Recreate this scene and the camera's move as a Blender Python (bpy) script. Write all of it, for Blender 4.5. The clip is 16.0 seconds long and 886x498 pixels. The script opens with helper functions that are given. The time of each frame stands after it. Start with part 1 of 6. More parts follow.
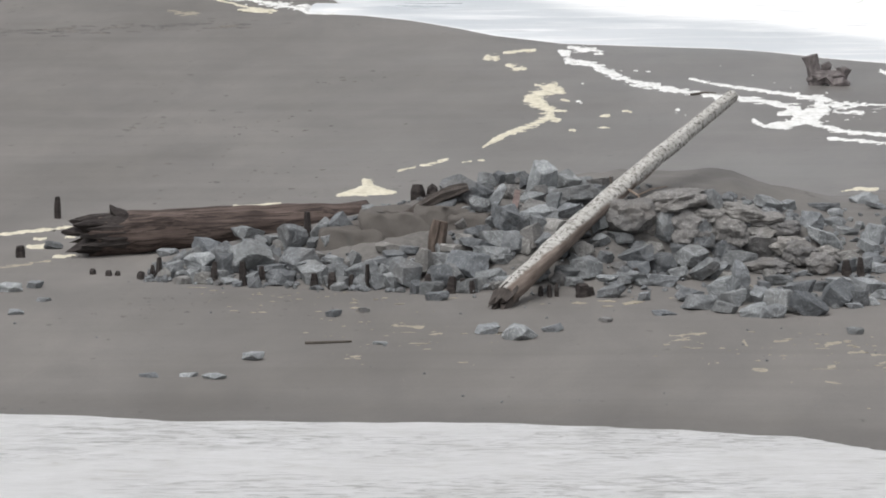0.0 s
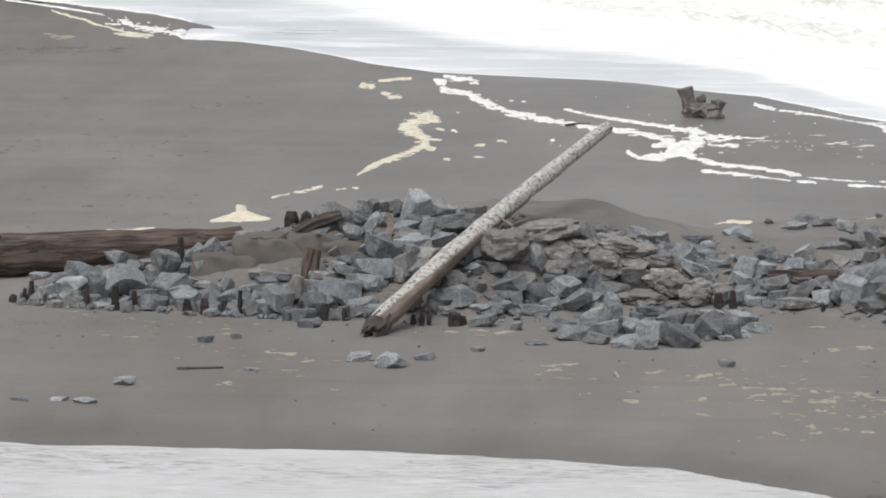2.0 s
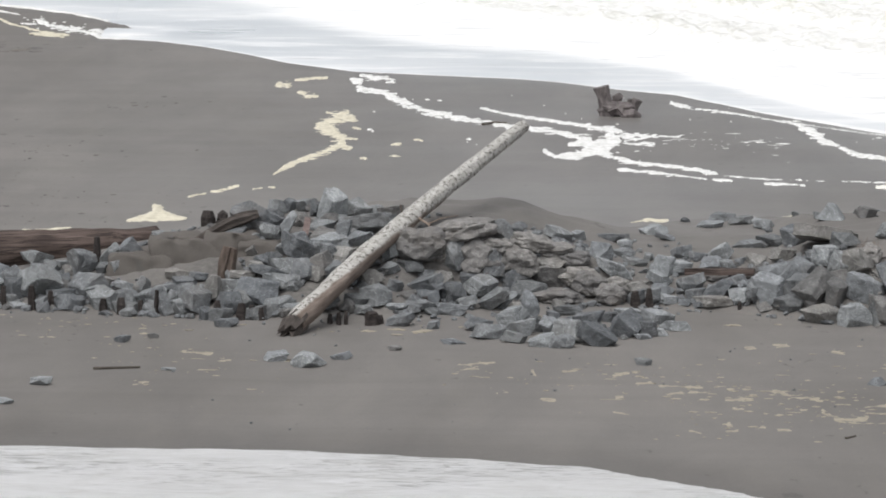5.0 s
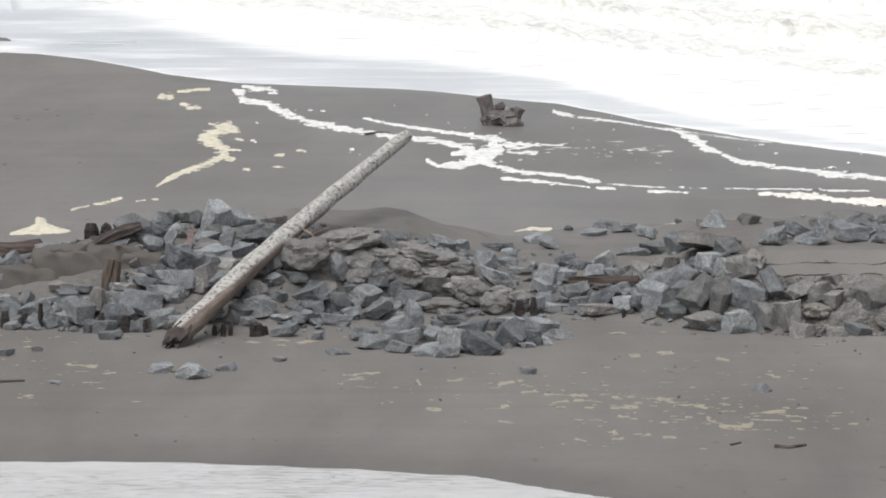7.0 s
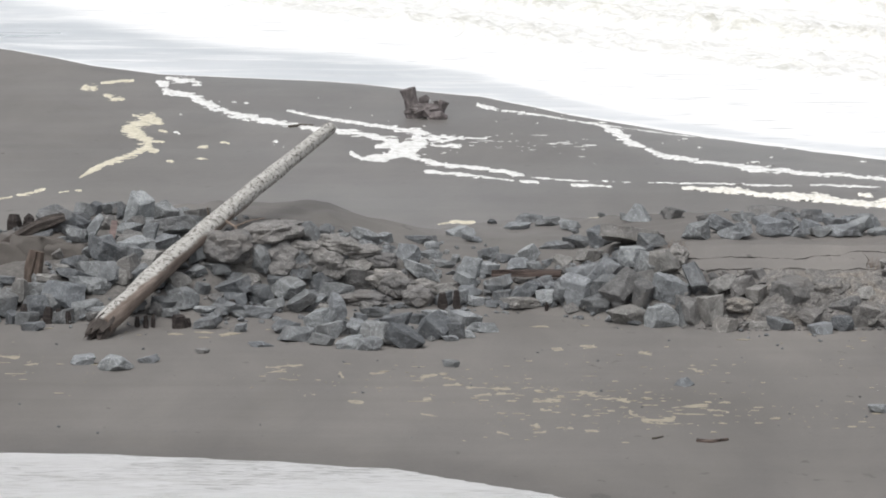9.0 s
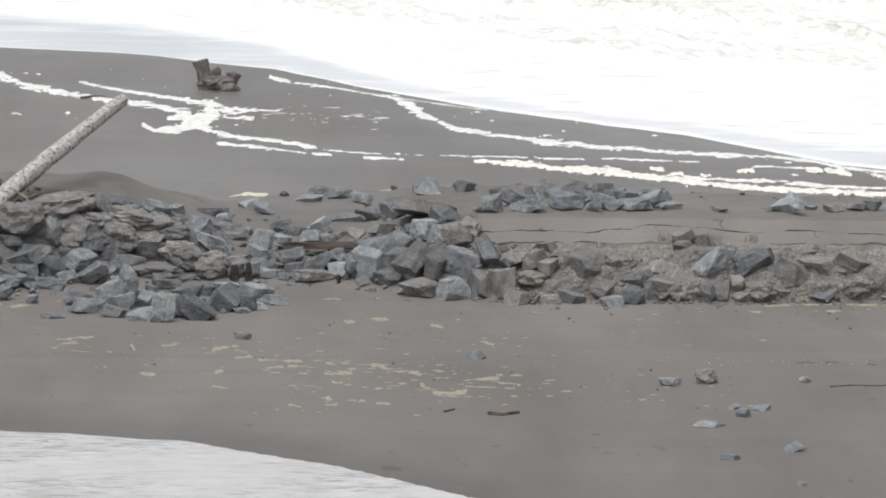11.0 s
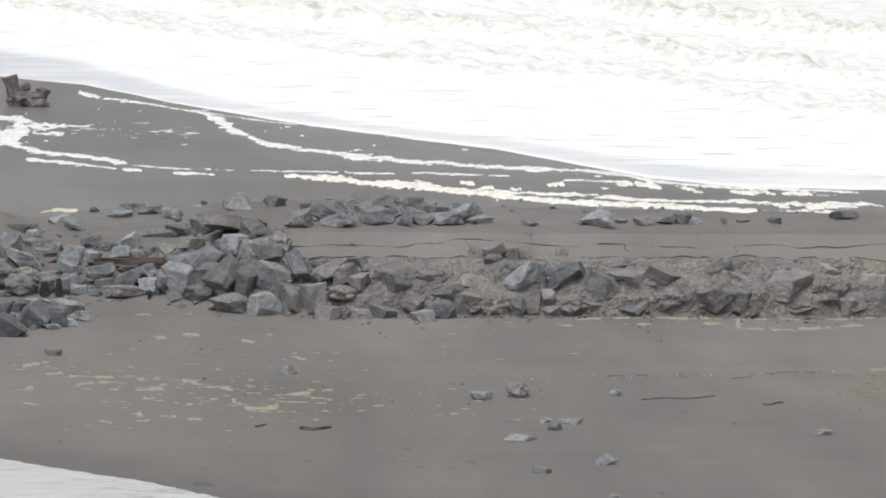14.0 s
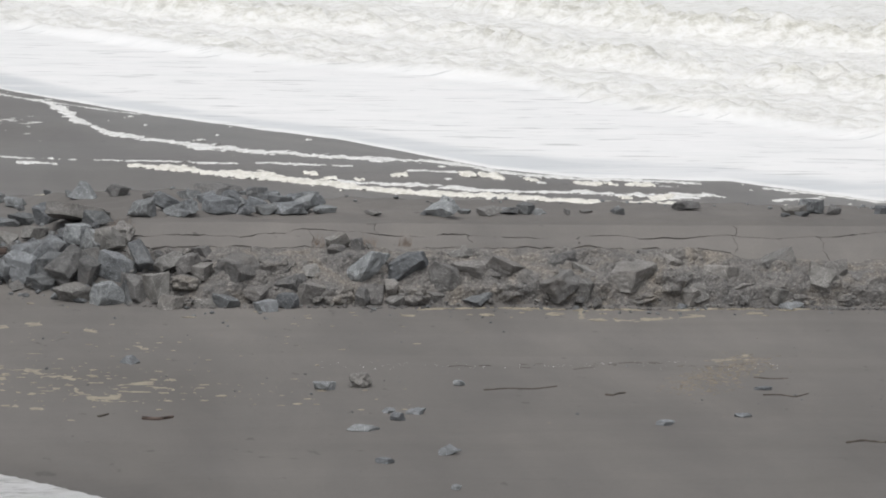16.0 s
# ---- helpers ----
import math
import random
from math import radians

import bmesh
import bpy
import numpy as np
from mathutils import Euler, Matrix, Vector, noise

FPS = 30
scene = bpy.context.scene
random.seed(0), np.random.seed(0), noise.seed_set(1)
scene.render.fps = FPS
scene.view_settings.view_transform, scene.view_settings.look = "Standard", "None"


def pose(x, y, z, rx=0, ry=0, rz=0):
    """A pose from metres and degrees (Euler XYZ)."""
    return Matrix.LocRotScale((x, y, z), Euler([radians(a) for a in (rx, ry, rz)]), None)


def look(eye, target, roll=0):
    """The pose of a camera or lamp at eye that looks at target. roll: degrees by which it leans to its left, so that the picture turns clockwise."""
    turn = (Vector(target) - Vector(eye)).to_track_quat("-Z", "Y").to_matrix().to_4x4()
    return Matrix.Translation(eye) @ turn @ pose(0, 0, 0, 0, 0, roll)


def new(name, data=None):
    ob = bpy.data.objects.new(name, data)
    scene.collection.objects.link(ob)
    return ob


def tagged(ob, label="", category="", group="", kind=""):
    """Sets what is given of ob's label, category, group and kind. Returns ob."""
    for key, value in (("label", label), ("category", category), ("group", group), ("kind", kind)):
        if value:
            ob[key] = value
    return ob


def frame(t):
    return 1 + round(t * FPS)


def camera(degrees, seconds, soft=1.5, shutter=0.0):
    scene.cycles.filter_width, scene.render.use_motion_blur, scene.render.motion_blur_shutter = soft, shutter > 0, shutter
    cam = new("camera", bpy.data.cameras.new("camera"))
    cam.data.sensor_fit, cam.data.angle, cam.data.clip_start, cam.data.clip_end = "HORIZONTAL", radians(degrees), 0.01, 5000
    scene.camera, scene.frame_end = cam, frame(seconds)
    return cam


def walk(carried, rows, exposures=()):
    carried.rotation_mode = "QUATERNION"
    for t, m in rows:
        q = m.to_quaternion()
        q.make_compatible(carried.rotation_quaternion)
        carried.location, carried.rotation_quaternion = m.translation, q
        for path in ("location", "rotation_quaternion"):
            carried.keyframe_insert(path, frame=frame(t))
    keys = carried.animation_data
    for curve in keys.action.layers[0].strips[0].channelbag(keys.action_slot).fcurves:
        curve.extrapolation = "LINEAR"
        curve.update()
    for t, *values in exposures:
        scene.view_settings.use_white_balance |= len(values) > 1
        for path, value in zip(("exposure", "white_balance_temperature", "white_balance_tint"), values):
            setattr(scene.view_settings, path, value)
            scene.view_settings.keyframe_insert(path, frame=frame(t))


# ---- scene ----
cam = camera(10.0, 16.0, soft=1.85)
EYE = (0.0, -80.4, 13.1)
# seconds, pitch, lean and turn of the camera, which pans from one place
ROWS = [
    (0.0, -8.9227, 0.6798, 3.6261),
    (0.5, -9.1144, -0.0117, 2.8088),
    (1.0, -8.7978, -0.1603, 2.7526),
    (1.5, -8.5207, -0.4213, 2.6437),
    (2.0, -8.6102, -0.3032, 2.327),
    (2.5, -8.5711, -0.1619, 1.9246),
    (3.0, -8.5608, 0.0226, 2.1357),
    (3.2, -8.5183, 0.088, 2.1086),
    (5.3, -8.6703, -0.3725, 1.1282),
    (5.5, -8.7138, -0.3812, 0.9292),
    (6.0, -8.6176, -0.3913, 0.4885),
    (6.5, -8.5207, -0.2724, 0.1887),
    (7.0, -8.5, 0.0, -0.0),
    (7.5, -8.5472, -0.0215, -0.1252),
    (8.0, -8.5746, -0.2086, -0.3039),
    (8.2, -8.575, -0.2562, -0.3658),
    (10.3, -8.6465, -0.6024, -2.3225),
    (10.5, -8.7274, -0.6529, -2.6176),
    (11.0, -8.8614, -0.9566, -3.1117),
    (11.5, -8.966, -0.9897, -3.4671),
    (12.0, -9.0362, -0.8053, -3.993),
    (12.5, -8.9327, -0.923, -4.5784),
    (13.0, -8.7882, -1.0027, -4.9219),
    (13.5, -8.7081, -0.9958, -5.1304),
    (14.0, -8.6585, -1.011, -5.2691),
    (14.5, -8.6632, -1.2314, -5.4952),
    (15.0, -8.7452, -1.3117, -5.9245),
    (15.5, -8.7618, -1.4381, -6.4645),
    (16.0, -8.7332, -1.4218, -7.001),
]
walk(cam, [(t, pose(*EYE, 90 + pitch, lean, turn)) for t, pitch, lean, turn in ROWS],
     [(0.0, .36), (7.0, .34), (11.0, .36), (12.5, .33), (13.5, .31), (14.0, .30), (14.5, .10), (16.0, .02)])

# ---- light: a bright overcast sky ----
world = bpy.data.worlds.new("overcast_sky")
scene.world = world
world.use_nodes = True
wn, wl = world.node_tree.nodes, world.node_tree.links
sky = wn.new("ShaderNodeTexSky")
sky.sky_type, sky.sun_disc, sky.sun_elevation, sky.sun_rotation = "NISHITA", False, radians(64), radians(207)
sky.air_density, sky.dust_density, sky.ozone_density = 1.0, 4.0, 1.0
grey = wn.new("ShaderNodeHueSaturation")
grey.inputs["Saturation"].default_value = 0.2
wl.new(sky.outputs[0], grey.inputs["Color"])
wl.new(grey.outputs[0], wn["Background"].inputs["Color"])
wn["Background"].inputs["Strength"].default_value = 0.112
sun = new("sun", bpy.data.lights.new("sun", "SUN"))
sun.data.energy, sun.data.angle, sun.data.color = 1.25, radians(48), (1.0, 0.985, 0.97)
sun.matrix_world = look((-10, -15, 44), (0, 4, 0))


# ---- materials ----
def material(name, rough=0.9):
    m = bpy.data.materials.new(name)
    m.use_nodes = True
    b = m.node_tree.nodes["Principled BSDF"]
    b.inputs["Roughness"].default_value = rough
    b.inputs["Specular IOR Level"].default_value = 0.3
    return m, m.node_tree.nodes, m.node_tree.links, b


def coords(n, scale=(1, 1, 1), world_space=True, l=None):
    src = n.new("ShaderNodeNewGeometry").outputs["Position"] if world_space else n.new("ShaderNodeTexCoord").outputs["Object"]
    mp = n.new("ShaderNodeMapping")
    mp.inputs["Scale"].default_value = scale
    l.new(src, mp.inputs["Vector"])
    return mp.outputs[0]


def noise_tex(n, l, vec, scale, detail=6, rough=0.6, warp=0.0):
    t = n.new("ShaderNodeTexNoise")
    t.inputs["Scale"].default_value, t.inputs["Detail"].default_value = scale, detail
    t.inputs["Roughness"].default_value, t.inputs["Distortion"].default_value = rough, warp
    l.new(vec, t.inputs["Vector"])
    return t.outputs["Fac"]


def ramp(n, l, fac, stops):
    r = n.new("ShaderNodeValToRGB")
    e = r.color_ramp.elements
    while len(e) < len(stops):
        e.new(0.5)
    for k, (p, c) in zip(e, stops):
        k.position, k.color = p, (*c, 1) if len(c) == 3 else c
    l.new(fac, r.inputs[0])
    return r.outputs[0]


def mix(n, l, fac, a, b, kind="MIX"):
    m = n.new("ShaderNodeMix")
    m.data_type, m.blend_type = "RGBA", kind
    for sock, v in ((m.inputs[0], fac), (m.inputs[6], a), (m.inputs[7], b)):
        if hasattr(v, "is_linked"):
            l.new(v, sock)
        elif isinstance(v, (int, float)):
            sock.default_value = v
        else:
            sock.default_value = (*v, 1)
    return m.outputs[2]


def calc(n, l, op, a, b=0.0, clamp=False):
    m = n.new("ShaderNodeMath")
    m.operation, m.use_clamp = op, clamp
    for sock, v in ((m.inputs[0], a), (m.inputs[1], b)):
        if hasattr(v, "is_linked"):
            l.new(v, sock)
        else:
            sock.default_value = v
    return m.outputs[0]


def bump(n, l, b, height, strength=0.5, dist=0.02):
    k = n.new("ShaderNodeBump")
    k.inputs["Strength"].default_value, k.inputs["Distance"].default_value = strength, dist
    l.new(height, k.inputs["Height"])
    l.new(k.outputs[0], b.inputs["Normal"])


def attribute(n, name):
    a = n.new("ShaderNodeAttribute")
    a.attribute_name = name
    return a.outputs["Fac"]


def sand_material(name="wet_grey_sand", tone=1.0, tint=(1, 1, 1)):
    m, n, l, b = material(name, 0.8)
    v = coords(n, (1, 1, 1), True, l)
    broad = noise_tex(n, l, coords(n, (.22, .09, .2), True, l), 1.0, 4, .55, .6)
    fine = noise_tex(n, l, v, 40, 4, .7)
    col = ramp(n, l, broad, [(.3, tuple(c * tone for c in (.149, .141, .132))), (.5, tuple(c * tone for c in (.1745, .166, .1575))), (.7, tuple(c * tone for c in (.198, .187, .1765)))])
    if tint != (1, 1, 1):
        col = mix(n, l, 1.0, col, tint, "MULTIPLY")
    col = mix(n, l, .5, col, ramp(n, l, noise_tex(n, l, coords(n, (1.1, .35, 1), True, l), .8, 6, .62, .5), [(.32, (.84, .84, .85)), (.68, (1.14, 1.13, 1.11))]), "MULTIPLY")
    streak = noise_tex(n, l, coords(n, (.5, 3.5, 1), True, l), 1.2, 6, .65, 1.0)
    col = mix(n, l, .06, col, ramp(n, l, streak, [(.35, (.75, .75, .76)), (.65, (1.12, 1.1, 1.08))]), "MULTIPLY")
    col = mix(n, l, .25, col, ramp(n, l, fine, [(.3, (.6, .6, .6)), (.7, (1.3, 1.3, 1.3))]), "MULTIPLY")
    wash = noise_tex(n, l, coords(n, (.05, .9, 1), True, l), 1.0, 4, .55, .5)
    col = mix(n, l, .35, col, ramp(n, l, wash, [(.35, (.86, .855, .85)), (.6, (1.07, 1.07, 1.07))]), "MULTIPLY")
    # Dark spots put the shade of footprint dents into the colour
    spots = calc(n, l, "ADD", noise_tex(n, l, coords(n, (1, .6, 1), True, l), 3.6, 3, .5), calc(n, l, "MULTIPLY", noise_tex(n, l, coords(n, (1, .5, 1), True, l), .35, 2, .5), .3))
    col = mix(n, l, ramp(n, l, spots, [(.84, (0, 0, 0)), (.90, (.8, .8, .8))]), col, (.10, .095, .088))
    sheen = attribute(n, "sheen")
    stony_shade = attribute(n, "rubble")
    # The dark ramp paints crevice shade onto the broken stone
    col = mix(n, l, stony_shade, col, ramp(n, l, noise_tex(n, l, v, 9, 6, .7), [(.3, (.08, .077, .073)), (.5, (.13, .124, .117)), (.7, (.19, .181, .17))]))
    # wet also carries the darker hump and the bank top's painted slope shade
    wet = attribute(n, "wet")
    col = mix(n, l, wet, col, mix(n, l, 1.0, col, (.785, .775, .762), "MULTIPLY"))
    l.new(col, b.inputs["Base Color"])
    l.new(calc(n, l, "SUBTRACT", .85, calc(n, l, "ADD", calc(n, l, "MULTIPLY", wet, .38), calc(n, l, "MULTIPLY", sheen, .5)), True), b.inputs["Roughness"])
    l.new(calc(n, l, "ADD", .3, calc(n, l, "MULTIPLY", sheen, .5)), b.inputs["Specular IOR Level"])
    h = calc(n, l, "ADD", calc(n, l, "MULTIPLY", fine, .12), calc(n, l, "MULTIPLY", noise_tex(n, l, coords(n, (1, .5, 1), True, l), 4, 5, .6), .6))
    h = calc(n, l, "ADD", h, calc(n, l, "MULTIPLY", streak, .1))
    h = calc(n, l, "ADD", h, calc(n, l, "MULTIPLY", stony_shade, calc(n, l, "MULTIPLY", noise_tex(n, l, v, 9, 6, .7), 2.5)))
    bump(n, l, b, h, .45, .03)
    return m


def rock_material(name, dark, mid, light, dust=.25):
    m, n, l, b = material(name, 0.72)
    v = coords(n, (1, 1, 1), False, l)
    info = n.new("ShaderNodeObjectInfo").outputs["Random"]
    off = n.new("ShaderNodeVectorMath")
    off.operation = "ADD"
    l.new(v, off.inputs[0])
    shift = calc(n, l, "MULTIPLY", info, 40.0)
    l.new(shift, off.inputs[1])
    v = off.outputs[0]
    big = noise_tex(n, l, v, 3.0, 8, .65, .8)
    col = ramp(n, l, big, [(.3, dark), (.5, mid), (.72, light)])
    vein = noise_tex(n, l, v, 2.2, 6, .6, 2.5)
    col = mix(n, l, ramp(n, l, vein, [(.485, (0, 0, 0)), (.5, (.55, .55, .55)), (.515, (0, 0, 0))]), col, tuple(min(1, c * 1.7) for c in light))
    tone = ramp(n, l, info, [(0, (.68, .69, .71)), (.35, (.93, .93, .94)), (.75, (1.09, 1.09, 1.08)), (1, (1.32, 1.31, 1.29))])
    col = mix(n, l, 1.0, col, tone, "MULTIPLY")
    grit = noise_tex(n, l, v, 30, 5, .7)
    col = mix(n, l, .5, col, ramp(n, l, grit, [(.3, (.62, .62, .62)), (.7, (1.3, 1.3, 1.3))]), "MULTIPLY")
    patch = noise_tex(n, l, v, 1.6, 5, .6)
    col = mix(n, l, ramp(n, l, patch, [(.52, (0, 0, 0)), (.68, (dust, dust, dust))]), col, (.198, .182, .165))
    l.new(col, b.inputs["Base Color"])
    bump(n, l, b, calc(n, l, "ADD", big, calc(n, l, "MULTIPLY", grit, .35)), .75, .06)
    return m


def gravel_material(name, base):
    m, n, l, b = material(name, 0.9)
    v = coords(n, (1, 1, 1), True, l)
    vo = n.new("ShaderNodeTexVoronoi")
    vo.inputs["Scale"].default_value, vo.inputs["Randomness"].default_value = 48, 1
    l.new(v, vo.inputs["Vector"])
    tone = n.new("ShaderNodeSeparateColor")
    l.new(vo.outputs["Color"], tone.inputs[0])
    col = ramp(n, l, tone.outputs[0], [(0, tuple(c * .72 for c in base)), (.5, base), (.85, tuple(c * 1.12 for c in base)), (1, tuple(c * 1.5 for c in base))])
    peb = n.new("ShaderNodeTexVoronoi")
    peb.inputs["Scale"].default_value, peb.inputs["Randomness"].default_value = 17, 1
    l.new(v, peb.inputs["Vector"])
    peb_tone = n.new("ShaderNodeSeparateColor")
    l.new(peb.outputs["Color"], peb_tone.inputs[0])
    col = mix(n, l, .55, col, ramp(n, l, peb_tone.outputs[0], [(0, (.7, .7, .71)), (.6, (1, 1, 1)), (1, (1.35, 1.33, 1.3))]), "MULTIPLY")
    big = noise_tex(n, l, v, 1.7, 7, .65, .5)
    col = mix(n, l, .7, col, ramp(n, l, big, [(.3, (.66, .69, .73)), (.48, (.97, .97, .97)), (.66, (1.36, 1.27, 1.13))]), "MULTIPLY")
    l.new(col, b.inputs["Base Color"])
    h = calc(n, l, "ADD", calc(n, l, "ADD", calc(n, l, "MULTIPLY", vo.outputs["Distance"], -.6), calc(n, l, "MULTIPLY", peb.outputs["Distance"], -1.2)), noise_tex(n, l, v, 6, 6, .65))
    bump(n, l, b, h, .55, .035)
    return m


def wood_material(name, dark, mid, light, grain=(2.2, 14, 14), rough=.85, cracks=0.0):
    m, n, l, b = material(name, rough)
    v = coords(n, grain, False, l)
    g = noise_tex(n, l, v, 1.6, 8, .65, .4)
    col = ramp(n, l, g, [(.3, dark), (.5, mid), (.72, light)])
    blotch = noise_tex(n, l, coords(n, (1, 1, 1), False, l), 2.0, 5, .6)
    col = mix(n, l, .7, col, ramp(n, l, blotch, [(.3, (.5, .5, .5)), (.6, (1.1, 1.1, 1.1))]), "MULTIPLY")
    if cracks:
        split = noise_tex(n, l, coords(n, (.45, 7, 7), False, l), 1.3, 5, .6, .35)
        line = ramp(n, l, split, [(.44, (0, 0, 0)), (.48, (1, 1, 1)), (.505, (1, 1, 1)), (.53, (0, 0, 0))])
        col = mix(n, l, calc(n, l, "MULTIPLY", line, cracks), col, tuple(c * .5 for c in dark))
        pale = noise_tex(n, l, coords(n, (.3, 5, 5), False, l), 1.0, 4, .6)
        col = mix(n, l, ramp(n, l, pale, [(.55, (0, 0, 0)), (.68, (.55, .55, .55))]), col, tuple(c * 1.35 for c in light))
    l.new(col, b.inputs["Base Color"])
    bump(n, l, b, g, .8, .03)
    return m


def bark_material():
    m, n, l, b = material("pale_bark", .8)
    v = coords(n, (1, 1, 1), False, l)
    g = noise_tex(n, l, coords(n, (5, 3, 3), False, l), 3.0, 8, .7, .5)
    col = ramp(n, l, g, [(.3, (.16, .15, .13)), (.42, (.36, .35, .325)), (.62, (.54, .53, .51))])
    knots = noise_tex(n, l, coords(n, (5.5, 9, 9), False, l), 2.0, 5, .72, .15)
    col = mix(n, l, ramp(n, l, knots, [(.535, (0, 0, 0)), (.59, (.9, .9, .9))]), col, (.10, .09, .08))
    # the bark has come off towards the foot and along the underside
    sep = n.new("ShaderNodeSeparateXYZ")
    l.new(v, sep.inputs[0])
    edge = calc(n, l, "ADD", calc(n, l, "MULTIPLY", sep.outputs[2], -3.2), calc(n, l, "MULTIPLY", sep.outputs[0], -.17))
    edge = calc(n, l, "ADD", edge, calc(n, l, "MULTIPLY", sep.outputs[1], -5.6))
    edge = calc(n, l, "ADD", edge, noise_tex(n, l, v, 2.5, 6, .65))
    bare = ramp(n, l, noise_tex(n, l, coords(n, (1.5, 12, 12), False, l), 1.5, 6, .6), [(.3, (.115, .09, .075)), (.55, (.21, .17, .146)), (.75, (.30, .255, .222))])
    col = mix(n, l, calc(n, l, "MULTIPLY", calc(n, l, "SUBTRACT", edge, .16), 4.0, True), col, bare)
    l.new(col, b.inputs["Base Color"])
    bump(n, l, b, g, .6, .02)
    return m


def foam_material(name, white, stain):
    m, n, l, b = material(name, .7)
    v = coords(n, (1, 1, 1), True, l)
    g = noise_tex(n, l, v, 6, 6, .65)
    col = ramp(n, l, g, [(.32, stain), (.55, white)])
    l.new(col, b.inputs["Base Color"])
    bump(n, l, b, noise_tex(n, l, v, 18, 4, .6), .5, .03)
    return m


def sea_material():
    m, n, l, b = material("foaming_sea", .5)
    v = coords(n, (.45, 1.6, 1), True, l)
    g = noise_tex(n, l, v, 1.1, 8, .62, .4)
    dash = noise_tex(n, l, coords(n, (.5, 3.2, 1), True, l), 1.3, 5, .6, .3)
    white = ramp(n, l, g, [(.25, (.76, .77, .77)), (.45, (.83, .835, .835)), (.6, (.86, .86, .86))])
    white = mix(n, l, ramp(n, l, dash, [(.35, (.8, .8, .8)), (.41, (0, 0, 0))]), white, (.55, .56, .56))
    churn = noise_tex(n, l, coords(n, (.8, 1.3, 2.5), True, l), 2.3, 9, .68, .3)
    dirty = ramp(n, l, churn, [(.34, (.47, .462, .40)), (.45, (.64, .633, .58)), (.58, (.79, .787, .757))])
    froth = noise_tex(n, l, coords(n, (1, .55, 2), True, l), 3.4, 7, .7, .6)
    dirty = mix(n, l, ramp(n, l, froth, [(.36, (.75, .75, .75)), (.47, (0, 0, 0))]), dirty, (.46, .452, .41))
    dirty = mix(n, l, ramp(n, l, froth, [(.52, (0, 0, 0)), (.62, (.8, .8, .8))]), dirty, (.82, .82, .81))
    col = mix(n, l, attribute(n, "churn"), white, dirty)
    rag = noise_tex(n, l, coords(n, (.22, 1.1, 1), True, l), .9, 7, .6, .8)
    film = calc(n, l, "MULTIPLY", attribute(n, "film"), ramp(n, l, rag, [(.36, (.3, .3, .3)), (.52, (1, 1, 1))]))
    col = mix(n, l, film, col, (.53, .565, .595))
    l.new(col, b.inputs["Base Color"])
    l.new(calc(n, l, "SUBTRACT", .75, calc(n, l, "MULTIPLY", film, .45)), b.inputs["Roughness"])
    h = calc(n, l, "MULTIPLY", calc(n, l, "ADD", g, churn), calc(n, l, "SUBTRACT", 1.0, calc(n, l, "MULTIPLY", film, .92)))
    bump(n, l, b, h, .16, .10)
    return m


def river_material():
    m, n, l, b = material("milky_river_water", .28)
    g = noise_tex(n, l, coords(n, (.6, 1.5, 1), True, l), 1.6, 7, .62, 1.2)
    col = ramp(n, l, g, [(.26, (.42, .41, .385)), (.40, (.56, .56, .555)), (.65, (.64, .64, .645))])
    rip = noise_tex(n, l, coords(n, (1.1, 7.5, 1), True, l), 2.2, 5, .6, 1.0)
    where = noise_tex(n, l, coords(n, (.25, .5, 1), True, l), 1.0, 3, .5)
    rip = calc(n, l, "MULTIPLY", ramp(n, l, rip, [(.53, (0, 0, 0)), (.60, (1, 1, 1))]), ramp(n, l, where, [(.42, (.15, .15, .15)), (.58, (1, 1, 1))]))
    col = mix(n, l, rip, col, (.28, .28, .27))
    l.new(col, b.inputs["Base Color"])
    bump(n, l, b, calc(n, l, "SUBTRACT", g, rip), .5, .08)
    return m


SAND = sand_material()
ROCK = rock_material("blue_grey_rock", (.105, .11, .114), (.172, .181, .187), (.268, .281, .289))
ROCK_WARM = rock_material("dusty_grey_rock", (.118, .116, .112), (.185, .182, .176), (.27, .266, .258), .45)
ROCK_PALE = rock_material("pale_blue_grey_rock", (.145, .153, .159), (.232, .245, .254), (.33, .346, .358), .1)
ROCK_CAKED = rock_material("sand_caked_rock", (.142, .138, .132), (.21, .203, .195), (.29, .282, .27), .5)
# Dark copy of the rock: some wet, most toned for rocks in shade
ROCK_WET_SHADED = rock_material("dark_wet_shaded_rock", (.078, .082, .085), (.126, .132, .136), (.19, .198, .203), .15)
# Brown hard sand whose tone also holds the shade of its steep faces
HARD_SAND = sand_material("hard_damp_shaded_sand", .66, (1.0, .96, .93))
CONGLOMERATE = gravel_material("tan_conglomerate", (.2, .193, .184))
GRAVEL_BITS = rock_material("brown_grey_gravel_bits", (.14, .136, .131), (.205, .198, .19), (.29, .282, .27), .3)
GRAVEL = gravel_material("grey_gravel", (.194, .186, .177))
CRUST = sand_material("hardened_sand_crust", 1.04)
WOOD_DARK = wood_material("dark_wet_wood", (.04, .035, .033), (.075, .064, .058), (.12, .104, .093))
WOOD_CHAR = wood_material("charred_wood", (.022, .019, .018), (.045, .038, .036), (.08, .068, .063))
WOOD_RED = wood_material("red_brown_driftwood", (.045, .034, .03), (.098, .073, .064), (.16, .124, .109), (.5, 9, 9), .85, .8)
STICK_WOOD = wood_material("brown_stick_wood", (.07, .06, .05), (.12, .104, .09), (.18, .16, .138))
WOOD_GREY = wood_material("grey_driftwood", (.06, .05, .042), (.13, .112, .095), (.24, .215, .19))
